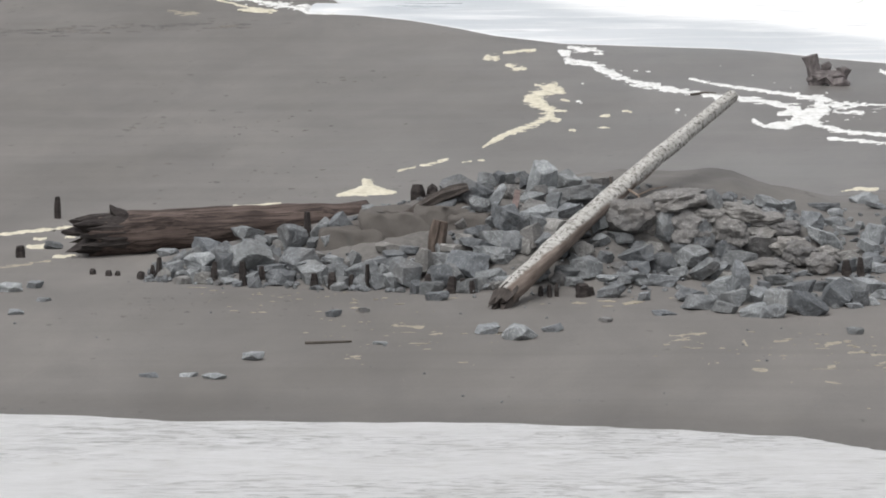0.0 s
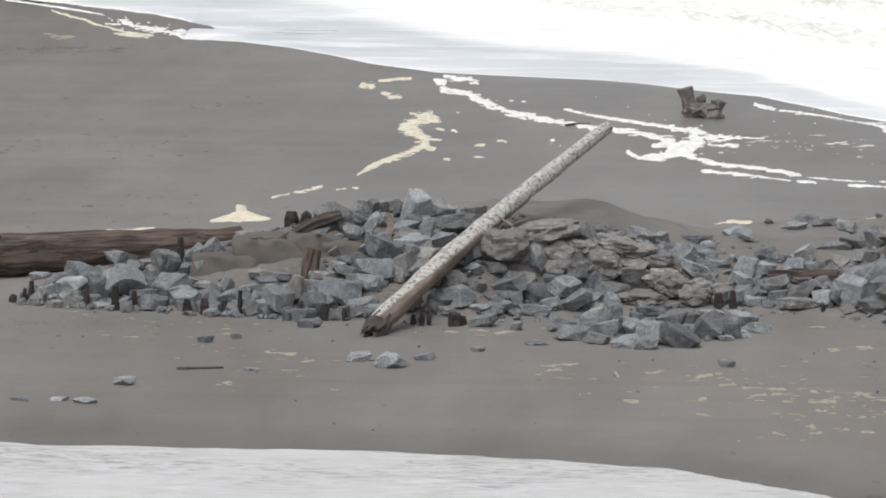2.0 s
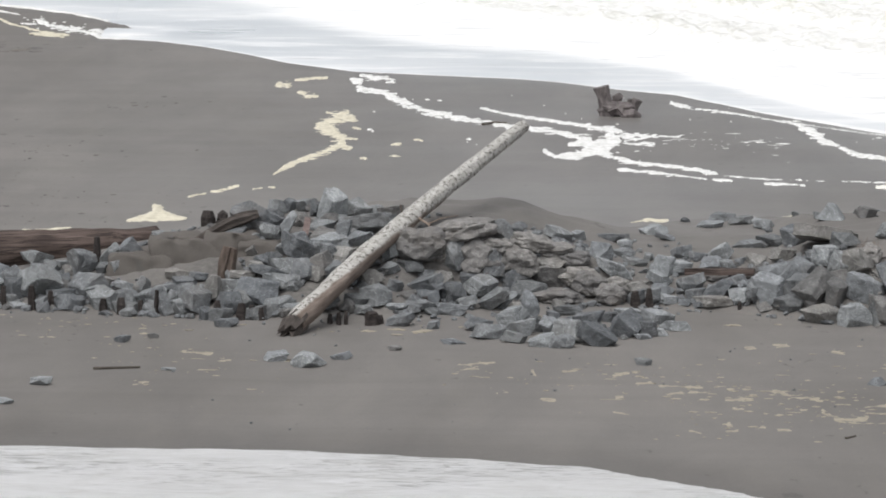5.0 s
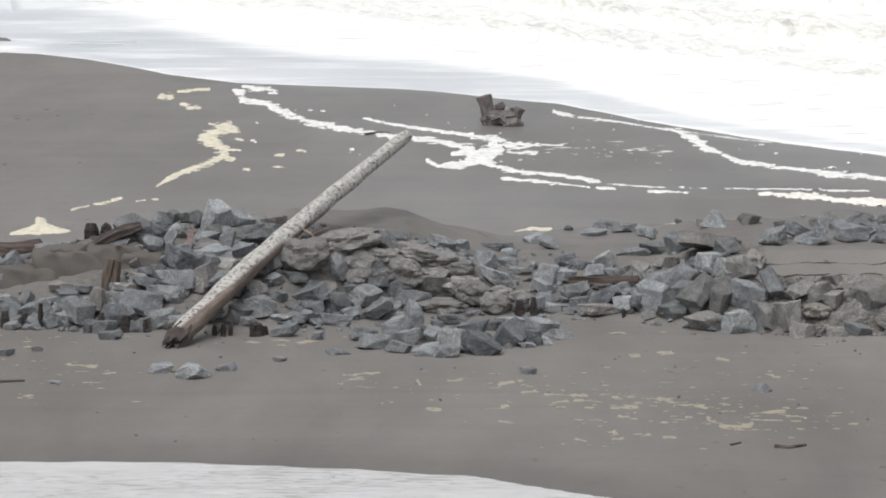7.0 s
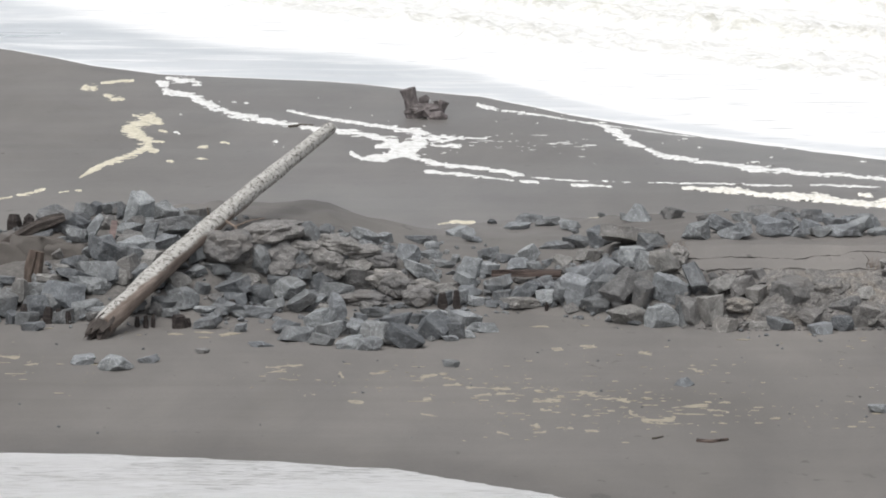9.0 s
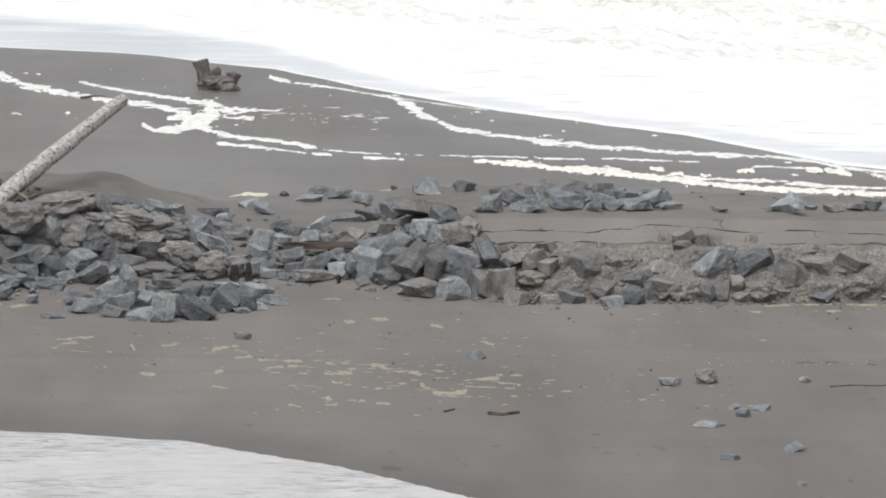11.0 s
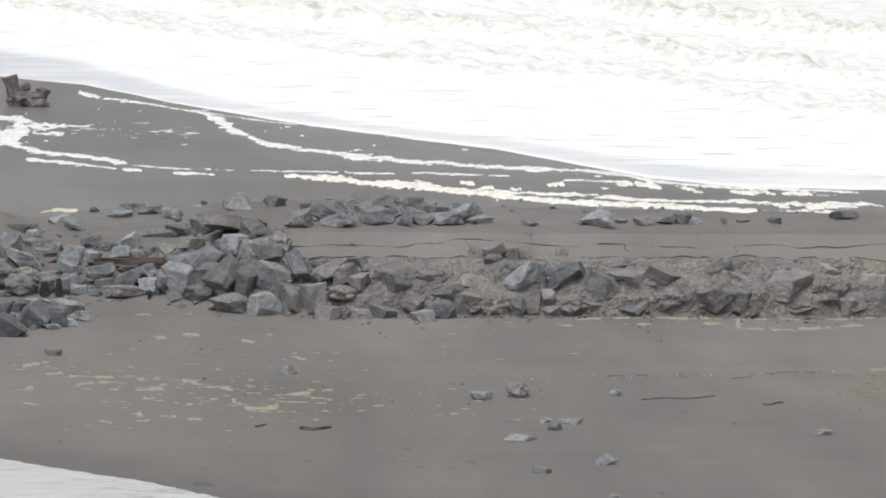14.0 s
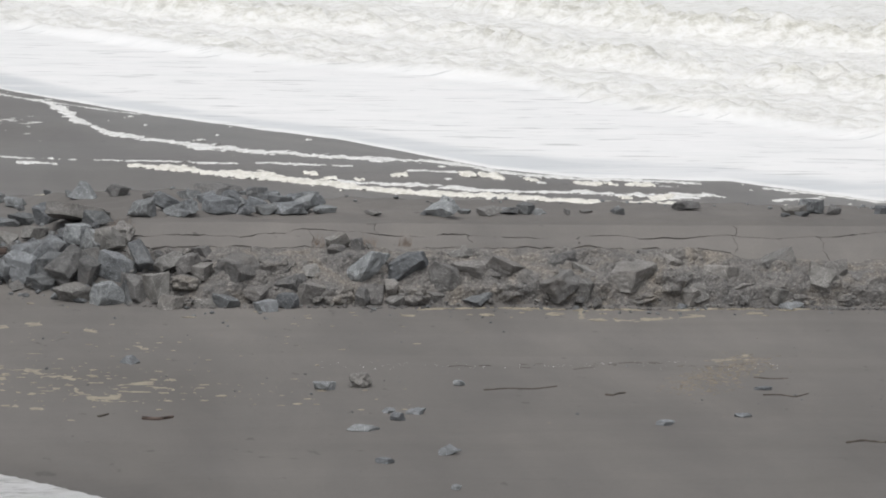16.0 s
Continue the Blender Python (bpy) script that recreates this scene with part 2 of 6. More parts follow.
WOOD_STUMP = wood_material("brown_grey_stump_wood", (.085, .076, .076), (.16, .142, .14), (.24, .217, .214), (5, 5, 2.5))
WOOD_BROWN = wood_material("brown_rotten_wood", (.06, .046, .038), (.115, .09, .075), (.18, .145, .122), (6, 6, 2))
WOOD_PINK = wood_material("pinkish_board_wood", (.20, .15, .14), (.29, .225, .21), (.38, .31, .29))
BARK = bark_material()
FOAM = foam_material("white_foam", (.80, .80, .785), (.58, .58, .55))
FOAM_CREAM = foam_material("cream_foam", (.80, .785, .73), (.62, .60, .53))
FOAM_TAN = foam_material("yellow_foam", (.67, .63, .51), (.48, .44, .34))
FOAM_DRY = foam_material("dried_tan_foam", (.345, .31, .24), (.225, .203, .168))
STRAW = foam_material("tan_straw", (.30, .262, .21), (.185, .166, .14))
# Dark grey for wrack strands, and for footprint shade laid on as scraps
SAND_DARK = gravel_material("dark_sand_marks", (.148, .141, .135))
SEA = sea_material()
RIVER = river_material()


# ---- helpers for meshes ----
def part(name, bm, mat, parent=None, label="", smooth=False):
    me = bpy.data.meshes.new(name)
    bm.to_mesh(me)
    bm.free()
    me.materials.append(mat)
    if smooth:
        me.polygons.foreach_set("use_smooth", [True] * len(me.polygons))
    ob = new(name, me)
    if parent is not None:
        ob.parent = parent
    if label:
        tagged(ob, label)
    return ob


def sheet(name, xs, ys, height, mat, layers=()):
    """A grid over the plan, with its height from a function, and named values at its points."""
    pts = [height(x, y) for y in ys for x in xs]
    nx, ny = len(xs), len(ys)
    faces = [(j * nx + i, j * nx + i + 1, (j + 1) * nx + i + 1, (j + 1) * nx + i) for j in range(ny - 1) for i in range(nx - 1)]
    me = bpy.data.meshes.new(name)
    me.from_pydata(pts, [], faces)
    me.materials.append(mat)
    me.polygons.foreach_set("use_smooth", [True] * len(me.polygons))
    for key, f in layers:
        me.attributes.new(key, "FLOAT", "POINT").data.foreach_set("value", [f(*p) for p in pts])
    return new(name, me)


def axis(*spans):
    """Grid lines: (start, end, step) spans one after another."""
    out = []
    for a, b, s in spans:
        k = max(1, round((b - a) / s))
        out += [a + (b - a) * i / k for i in range(k)]
    return out + [spans[-1][1]]


def rough(x, y, z=0.0, f=1.0):
    return noise.noise((x * f, y * f, z * f))


def lerp_table(x, xs, ys):
    return float(np.interp(x, xs, ys))


def step(a, b, x):
    t = min(1.0, max(0.0, (x - a) / (b - a)))
    return t * t * (3 - 2 * t)


# shoreline of the sea and edge of the river, as plan curves y(x)
SEA_X = [-60, -30, -19, -17.5, -15.9, -14.66, -12.08, -11.14, -11.0, -9.6, -8.4, -7.2, -6.3, -4.6, -1, 0, 1.25, 2.5, 3.6, 4.8, 7.2, 10.4, 13, 14.5, 17.3, 19.7, 24, 60]
SEA_Y = [75, 60, 51.2, 49.8, 48.7, 47.5, 45.0, 43.3, 39.45, 38.9, 37.8, 36.1, 34.6, 32.9, 31.8, 31.2, 29.95, 29.0, 27.15, 25.15, 21.9, 18.7, 14.7, 13.5, 13.1, 10.8, 9.6, 4]
RIVER_X = [-60, -30, -10.7, -8.3, -4.4, -2.2, -0.9, 0.5, 2.4, 4.2, 6, 10, 60]
RIVER_Y = [-10, -11, -11.48, -12.0, -12.15, -12.42, -12.8, -13.3, -14.8, -17.0, -19.4, -26, -80]
# the rubble heap and the bank: crest height, foot, front crest, back crest along x
HEAP_X = [-10.3, -9, -8, -6.5, -5, -3.8, -2.5, -1.2, -.6, 0, 1.2, 2.5, 3.6, 4.4, 6, 8, 20, 40]
HEAP_Z = [0, .28, .45, .75, 1.1, 1.2, 1.12, 1.07, 1.05, .85, .5, .48, .55, .88, 1.0, 1.0, 1.0, 1.0]
HEAP_FOOT = [-.3, -.6, -.9, -1.2, -1.5, -1.7, -1.6, -1.0, -.5, -.25, -.15, -.4, -.9, -1.4, -1.9, -1.9, -1.6, -1.5]
HEAP_FRONT = [1.2, 1.2, 1.3, 1.6, 1.9, 2.0, 2.0, 1.6, 1.5, 1.4, 1.4, 1.4, 1.0, .6, .2, .2, .2, .2]
HEAP_BACK = [1.5, 1.6, 1.8, 2.2, 2.6, 3.0, 4.3, 4.6, 4.6, 4.3, 5.3, 6.6, 6.2, 4.6, 4.2, 3.3, 2.6, 2.6]


def heap(x, y):
    """Height of the rubble heap over the beach."""
    top = lerp_table(x, HEAP_X, HEAP_Z)
    foot, front, back = (lerp_table(x, HEAP_X, c) for c in (HEAP_FOOT, HEAP_FRONT, HEAP_BACK))
    if y <= foot or top <= 0:
        return 0.0
    if y >= front:
        return top * (1 - step(back, back + 2.0, y))
    u = (y - foot) / (front - foot)
    loose = u * (1.6 - .6 * u)
    cliff = lerp_table(u, [0, .42, .5, .62, 1], [0, .22, .75, .9, 1])
    bank = lerp_table(u, [0, .2, .5, 1], [0, .38, .70, 1])
    c = step(-2.6, -1.9, x) * (1 - step(.6, 1.4, x))
    b = step(3.9, 4.6, x)
    return top * (loose * (1 - c) * (1 - b) + cliff * c + bank * b)


# ---- ground, sea, river ----
SEA_LEVEL, RIVER_LEVEL = -.08, -.06


def sea_edge(x):
    return lerp_table(x, SEA_X, SEA_Y) + .3 + step(1, 4, x) * (.2 * rough(x, 6.6, 0, .42) + .18 * rough(x, 2.2, 0, 1.3))


def river_edge(x):
    return lerp_table(x, RIVER_X, RIVER_Y) + .12 * rough(x, 3.3, 0, .5)


def ground_height(x, y):
    d, r = y - sea_edge(x), river_edge(x) - y
    near = min(1.0, max(0.0, -d / 3)) * min(1.0, max(0.0, -r / 3))
    z = heap(x, y)
    z += near * (.030 * rough(x, y, 0, .35) + .012 * rough(x, y, 5, 1.1)) + min(1, z) * .06 * rough(x, y, 2, 2.2)
    if d > -2:
        z += SEA_LEVEL * (d + 2) / 2 if d < 0 else SEA_LEVEL - min(.8, .06 * d)
    if r > -1.2:
        z += RIVER_LEVEL * (r + 1.2) / 1.2 if r < 0 else RIVER_LEVEL - min(.8, .12 * r)
    # a tongue of wet sand in the shallow water
    if -11.6 < x < -9.0 and 41 < y < 44:
        tip = step(0, .5, y - (41.55 + .12 * rough(x, y, 0, 1.2))) * step(0, .5, lerp_table(x, [-11.2, -10.4, -9.3], [43.4, 42.2, 41.5]) - y) * step(-11.6, -11.2, x)
        z = max(z, SEA_LEVEL - .05 + .12 * tip)
    # the bluff from which the beach is seen
    return (x, y, z + 12.0 * step(-60, -79, y))


def wet_and_dark(x, y, z):
    d, r = y - sea_edge(x), river_edge(x) - y
    w = max(.25 * step(38, 41, y) * (1 - step(-9, -7, x)), .18 * step(-9 - 3 * rough(x, y, 0, .15), -.5, d) * step(-12, 2, x), step(-2.0 + .7 * rough(x, y, 1, .4), -.1, r))
    w = max(w, .5 * step(-4, -12, y) * step(1, 8, x))
    # Darker over the hump behind the heap
    hump = .8 * step(.7, 1.0, z) * step(2.4, 3.2, y) * (1 - step(.2, 1.2, abs(x + 1.1) - .6))
    # The slope's shade along the bank top, put in as darker sand
    shade_band = .45 * step(.2, .5, y) * (1 - step(1.35, 1.6, y)) * step(5.4, 6.4, x)
    return max(hump, shade_band, w * (1 - min(1, max(0, z) * 2)))


def sheen(x, y, z):
    """Where a film of water left by the sea makes the sand shine."""
    return step(2, 7, y) * step(-16, 1, x) * (1 - step(.3, .9, z)) * (.85 + .3 * rough(x, y, 4, .2))


def rubble(x, y, z):
    """Where broken stone rather than sand makes up the heap, darkened for crevice shade."""
    if z < .04 or x > 5.2 or y > lerp_table(x, HEAP_X, HEAP_FRONT) + 1.0:
        return 0.0
    scoop = math.exp(-((x + 6.6) / .75) ** 2 - ((y - .9) / .8) ** 2) + math.exp(-((x - 2.2) / 1.6) ** 2 - ((y - 1.9) / .9) ** 2)
    return step(.04, .2, z) * (1 - min(1, 1.6 * scoop)) * (.75 + .5 * rough(x, y, 0, 1.5))


ground = sheet("ground", axis((-3000, -300, 900), (-300, -60, 60), (-60, -13, .9), (-13, 22, .125), (22, 60, .9), (60, 300, 60), (300, 3000, 900)),
               axis((-400, -90, 80), (-90, -60, 2), (-60, -20, 2), (-20, -4, .25), (-4, 7, .12), (7, 46, .3), (46, 100, 6), (100, 400, 60), (400, 3000, 650)),
               ground_height, SAND, (("wet", wet_and_dark), ("sheen", sheen), ("rubble", rubble)))
tagged(ground, "damp dark grey sand beach with faint footprints", "beach", kind="structure")

BREAK_X = [-60, -19, -4, 0, 4.4, 7.8, 10.9, 13.5, 15.5, 16.5, 18.5, 21.6, 30, 60]
BREAK_Y = [70, 53, 48, 43.5, 38.5, 34.5, 31.2, 30, 28, 24.8, 22.8, 19.4, 14.5, 6]


def break_line(x):
    return lerp_table(x, BREAK_X, BREAK_Y) + .5 * rough(x, 8.1, 0, .45)


def smooth_edge(x):
    """The line of the water without the inlet."""
    return lerp_table(x, [-60, -30, -16, -11], [75, 58, 44.5, 39.75])


def sea_point(x, s):
    y = sea_edge(x) - .35 + s
    if x < -11:
        y -= (sea_edge(x) - smooth_edge(x)) * step(3, 14, s)
    b = y - break_line(x)
    z = SEA_LEVEL + .012 * step(0, .5, s) + .012 * rough(x, y * 2, 0, .8) * step(0, 3, s)
    surge = 0.0
    for back, tall in ((0, .26), (7.5, .45), (17, .7), (34, .9)):
        q = b - back - .8 * rough(x, back, 0, .2)
        if q > -.5:
            surge = max(surge, tall * step(-.5, .5, q) * math.exp(-max(0, q - .5) / 3.5))
    turb = step(-.6, 1.5, b)
    lumps = rough(x, y, 0, .9) * .4 + rough(x, y, 7, 1.7) * .6 + rough(x, y, 3, 2.7) * .6
    z += surge * (.75 + .5 * rough(x, y, 11, .5)) + turb * (lumps * (.17 + .5 * surge))
    return (x, y, z)


def sea_churn(x, y, z):
    b = y - break_line(x)
    return step(-.4, .6, b) * min(1, max(.25, .45 + z * 1.2))


def sea_film(x, y, z):
    s, near = y - sea_edge(x), y - sea_edge(x)
    if x < -11:
        s = y - smooth_edge(x)
    wide = (2.8 + 7.0 * (1 - step(-6, 6, x)) + 3.0 * (1 - step(-14, -5, x))) * (1 + .5 * rough(x, 1.7, 0, .16))
    splash = .9 * math.exp(-((x + 10.4) / .7) ** 2 - ((y - 40.3) / .8) ** 2)
    return (1 - splash) * step(-.1 + .3 * step(3, 6, x), .1 + .3 * step(3, 6, x) + .25 * max(0, rough(x, 4.4, 0, .5)), near) * (1 - step(wide * .6, wide, s)) * (.85 + .3 * rough(x, y, 0, .3)) * (1 - .4 * step(1, 6, x))


sea = sheet("sea", axis((-400, -60, 60), (-60, -24, 3), (-24, 34, .2), (34, 60, 2), (60, 400, 60)),
            axis((0, 6, .2), (6, 32, .22), (32, 80, 1.5), (80, 400, 25), (400, 3000, 500)), sea_point, SEA, (("churn", sea_churn), ("film", sea_film)))
tagged(sea, "white foaming surf washing onto the beach", "sea", kind="structure")


def river_point(x, s):
    y = river_edge(x) + .4 - s
    return (x, y, RIVER_LEVEL + .006 * rough(x, y * 2, 0, 1.3))


river = sheet("river_water", axis((-60, -12, 2), (-12, 8, .2), (8, 60, 2)), axis((0, 8, .2), (8, 60, 2)), river_point, RIVER)
river.data.flip_normals()
tagged(river, "pale milky rippled water along the sand", "river", kind="structure")


# ---- stones ----
def angular(rng, w, d, h):
    """A broken stone: the hull of points thrown on a box-like shell, its edges worn."""
    bm = bmesh.new()
    for _ in range(rng.randint(13, 18)):
        a, c = rng.uniform(0, 2 * math.pi), rng.uniform(-1, 1)
        p = Vector((math.cos(a) * math.sqrt(1 - c * c), math.sin(a) * math.sqrt(1 - c * c), c))
        p /= max(.62, max(abs(v) for v in p) ** .8)
        bm.verts.new(p * rng.uniform(.86, 1.0))
    bmesh.ops.convex_hull(bm, input=bm.verts)
    bmesh.ops.delete(bm, geom=[v for v in bm.verts if not v.link_faces], context="VERTS")
    bmesh.ops.dissolve_limit(bm, angle_limit=.32, verts=bm.verts, edges=bm.edges)
    turn = Euler((rng.uniform(-.5, .5), rng.uniform(-.5, .5), rng.uniform(0, 6.28))).to_matrix()
    bmesh.ops.bevel(bm, geom=list(bm.edges), offset=.045, segments=1, affect="EDGES")
    bmesh.ops.triangulate(bm, faces=bm.faces)
    for limit in (.5, .3):
        bmesh.ops.subdivide_edges(bm, edges=[e for e in bm.edges if e.calc_length() > limit], cuts=1)
        bmesh.ops.triangulate(bm, faces=[f for f in bm.faces if len(f.verts) > 3])
    o = rng.uniform(0, 50)
    for v in bm.verts:
        v.co = turn @ v.co
        v.co *= 1 + .10 * noise.noise(v.co * 1.9 + Vector((o, 0, 0))) + .06 * noise.noise(v.co * 4.2 + Vector((0, o, 0))) + .03 * noise.noise(v.co * 10 + Vector((0, o, 0)))
    lo = [min(v.co[k] for v in bm.verts) for k in range(3)]
    hi = [max(v.co[k] for v in bm.verts) for k in range(3)]
    for v in bm.verts:
        v.co = Vector(((v.co[k] - lo[k]) / (hi[k] - lo[k]) - (.5 if k < 2 else 0)) * s for k, s in enumerate((w, d, h)))
    return bm


def pebble(rng, w, d, h):
    """A small worn stone of few faces."""
    bm = bmesh.new()
    bmesh.ops.create_icosphere(bm, subdivisions=1, radius=.5)
    for v in bm.verts:
        v.co = Vector((v.co.x * w, v.co.y * d, (v.co.z + .45) * h)) * rng.uniform(.8, 1.15)
    return bm


def lumpy(rng, w, d, h, box=.86, wild=1.0):
    """A rounded, pitted lump."""
    bm = bmesh.new()
    bmesh.ops.create_icosphere(bm, subdivisions=4, radius=1)
    o = Vector((rng.uniform(0, 50), rng.uniform(0, 50), 0))
    for v in bm.verts:
        p = v.co.copy()
        p /= max(box, max(abs(c) for c in p))
        v.co = p * (1 + wild * (.30 * noise.noise(p * 1.5 + o) + .13 * noise.noise(p * 3.4 + o) + .05 * noise.noise(p * 8 + o)))
    lo = [min(v.co[k] for v in bm.verts) for k in range(3)]
    hi = [max(v.co[k] for v in bm.verts) for k in range(3)]
    for v in bm.verts:
        v.co = Vector(((v.co[k] - lo[k]) / (hi[k] - lo[k]) - (.5 if k < 2 else 0)) * s for k, s in enumerate((w, d, h)))
    return bm


def fractured(rng, w, d, h, cuts=None):
    """A quarried block: a turned box with its corners split away by flat breaks, its edges worn."""
    yaw = Euler((rng.uniform(-.3, .3), rng.uniform(-.3, .3), rng.uniform(.3, 1.2))).to_matrix()
    planes = []
    for n in ((1, 0, 0), (-1, 0, 0), (0, 1, 0), (0, -1, 0), (0, 0, 1), (0, 0, -1)):
        n = yaw @ (Vector(n) + Vector(rng.uniform(-.22, .22) for _ in range(3))).normalized()
        planes.append((n, rng.uniform(.8, 1.0)))
    for _ in range(cuts or rng.randint(4, 8)):
        n = Vector((rng.gauss(0, 1), rng.gauss(0, 1), rng.gauss(.1, .8))).normalized()
        planes.append((n, rng.uniform(.78, 1.08)))
    nn, dd = np.array([tuple(p[0]) for p in planes]), np.array([p[1] for p in planes])
    bm = bmesh.new()
    for i in range(len(planes)):
        for j in range(i):
            for k in range(j):
                a = nn[[i, j, k]]
                if abs(np.linalg.det(a)) > .08:
                    p = np.linalg.solve(a, dd[[i, j, k]])
                    if np.all(nn @ p <= dd + 1e-6) and np.abs(p).max() < 2.2:
                        bm.verts.new(p)
    bmesh.ops.remove_doubles(bm, verts=bm.verts, dist=.04)
    bmesh.ops.convex_hull(bm, input=bm.verts)
    bmesh.ops.delete(bm, geom=[v for v in bm.verts if not v.link_faces], context="VERTS")
    bmesh.ops.dissolve_limit(bm, angle_limit=.06, verts=bm.verts, edges=bm.edges)
    bmesh.ops.bevel(bm, geom=list(bm.edges), offset=.05, segments=1, affect="EDGES")
    bmesh.ops.triangulate(bm, faces=bm.faces)
    for limit in (.7, .4, .28):
        bmesh.ops.subdivide_edges(bm, edges=[e for e in bm.edges if e.calc_length() > limit], cuts=1)
        bmesh.ops.triangulate(bm, faces=[f for f in bm.faces if len(f.verts) > 3])
    o = rng.uniform(0, 50)
    for v in bm.verts:
        v.co *= 1 + .07 * noise.noise(v.co * 1.6 + Vector((o, 0, 0))) + .05 * noise.noise(v.co * 3.7 + Vector((0, o, 0))) + .03 * noise.noise(v.co * 8 + Vector((0, o, 0)))
    lo = [min(v.co[k] for v in bm.verts) for k in range(3)]
    hi = [max(v.co[k] for v in bm.verts) for k in range(3)]
    for v in bm.verts:
        v.co = Vector(((v.co[k] - lo[k]) / (hi[k] - lo[k]) - .5) * s for k, s in enumerate((w, d, h)))
    return bm


ROCK_KIND = {"B": (ROCK, "blue-grey"), "P": (ROCK_PALE, "pale blue-grey"), "W": (ROCK_WARM, "dusty grey"), "D": (ROCK_WET_SHADED, "dark wet-and-shaded grey"), "C": (ROCK_CAKED, "sand-caked grey"), "A": (ROCK_PALE, "pale blue-grey")}


def rock(x, y, z, long, thick, lean, tone, seed):
    """A rock about its middle: its longer side, its other side, the lean of the longer side in degrees."""
    rng = random.Random(seed)
    mat, colour = ROCK_KIND[tone]
    deep = .5 * (long + thick) * rng.uniform(.95, 1.2)
    small = max(long, thick) < .27
    bank_side = x > 5.6 and y < 1.2
    if bank_side and y > -4:
        mat = {"A": ROCK_PALE, "C": CONGLOMERATE, "P": ROCK_PALE, "B": (ROCK, ROCK_WARM)[seed % 2], "D": ROCK_WARM, "W": (ROCK_CAKED, GRAVEL_BITS)[seed % 2]}[tone]
        colour = {"D": "dusty grey"}.get(tone, colour)
    if y < -4.1 and tone == "B":
        mat, colour = ROCK_KIND["P"]
    if tone == "C":
        bm = lumpy(rng, long * 1.16, deep * 1.1, thick * 1.18)
        bmesh.ops.translate(bm, verts=bm.verts, vec=(0, 0, -thick * .59))
    else:
        bm = fractured(rng, long * 1.17, deep, thick * 1.2)
    if tone == "A":
        for v in bm.verts:
            f = 1.05 - .8 * (v.co.z / thick / 1.2 + .5)
            v.co.x, v.co.y = v.co.x * f * 1.15, v.co.y * f
    ob = part("stone" if small else "boulder", bm, mat)
    ob.matrix_world = pose(x, y, z, rng.uniform(-6, 6), -lean, rng.uniform(-8, 8))
    if y < -4.1:
        where, group = "lying on the damp sand", "beach stones"
    elif bank_side:
        where, group = "bedded in the gravel of the bank", "bank boulders"
    elif x > 4.6 and y > 1.2:
        where, group = "on the sandy top of the bank", "crest boulders"
    elif y > 2.4 or 1.3 < x < 3.6 and y > .6:
        where, group = "half sunk in sand behind the heap", "plateau boulders"
    elif y < -1.7 and x > -1.6:
        where, group = "piled on the sand before the heap", "front boulders"
    elif x > 3.2:
        where, group = "stacked at the end of the bank", "end boulders"
    else:
        where, group = "packed into the rubble heap", "rubble boulders"
    shape = "lumpy" if tone == "C" else "pointed" if tone == "A" else "flat" if long > 2.6 * thick and abs(lean) < 30 else "upright" if 60 < abs(lean) < 110 and long > 1.3 * thick else "angular"
    return tagged(ob, "%s %s %s %s" % (shape, colour, "stone" if small else "boulder", where), "stone" if small else "boulder", group)


rock(-9.91, 1.76, 0.13, 0.32, 0.13, 5, "P", 501)
rock(-9.15, 0.85, 0.34, 0.46, 0.26, -12, "P", 502)
rock(-9.47, 0.55, 0.21, 0.15, 0.15, 20, "P", 503)
rock(-9.35, 0.53, 0.26, 0.28, 0.20, 25, "D", 504)
rock(-9.18, 0.07, 0.24, 0.49, 0.26, 0, "P", 505)
rock(-9.59, -0.22, 0.15, 0.33, 0.27, 0, "B", 506)
rock(-8.88, 0.42, 0.35, 0.37, 0.22, 35, "B", 507)
rock(-8.72, -0.20, 0.26, 0.38, 0.33, 10, "D", 508)
rock(-8.33, -0.22, 0.38, 0.60, 0.45, -35, "B", 509)
rock(-8.58, 1.59, 0.47, 0.48, 0.20, -18, "B", 510)
rock(-8.56, -0.25, 0.20, 0.24, 0.15, 40, "B", 511)
rock(-9.22, -0.63, 0.12, 0.22, 0.25, 0, "B", 512)
rock(-9.39, -0.71, 0.06, 0.25, 0.13, 0, "W", 513)
rock(-8.77, -0.42, 0.10, 0.18, 0.15, 0, "B", 514)
rock(-8.63, -0.67, 0.04, 0.31, 0.11, 0, "B", 515)
rock(-8.22, 0.51, 0.45, 0.31, 0.22, -60, "D", 516)
rock(-8.06, 0.77, 0.47, 0.26, 0.20, 10, "B", 517)
rock(-7.72, 0.52, 0.57, 0.44, 0.40, 0, "B", 518)
rock(-7.97, 0.08, 0.35, 0.20, 0.20, 0, "B", 519)
rock(-8.09, 0.14, 0.38, 0.27, 0.15, -70, "D", 520)
rock(-7.57, -0.26, 0.36, 0.58, 0.31, 15, "B", 521)
rock(-7.29, 0.84, 0.64, 0.37, 0.18, 45, "B", 522)
rock(-6.98, 0.87, 0.71, 0.33, 0.33, 30, "P", 523)
rock(-7.30, 0.50, 0.50, 0.24, 0.15, 0, "P", 524)
rock(-7.38, 0.41, 0.48, 0.20, 0.16, 20, "D", 525)
rock(-7.15, 0.35, 0.52, 0.22, 0.20, 0, "B", 526)
rock(-7.24, -0.13, 0.35, 0.22, 0.15, 0, "W", 527)
rock(-7.46, -0.36, 0.26, 0.51, 0.11, 12, "B", 528)
rock(-6.91, -0.36, 0.33, 0.47, 0.13, -15, "B", 529)
rock(-7.96, -0.39, 0.20, 0.45, 0.13, 0, "B", 530)
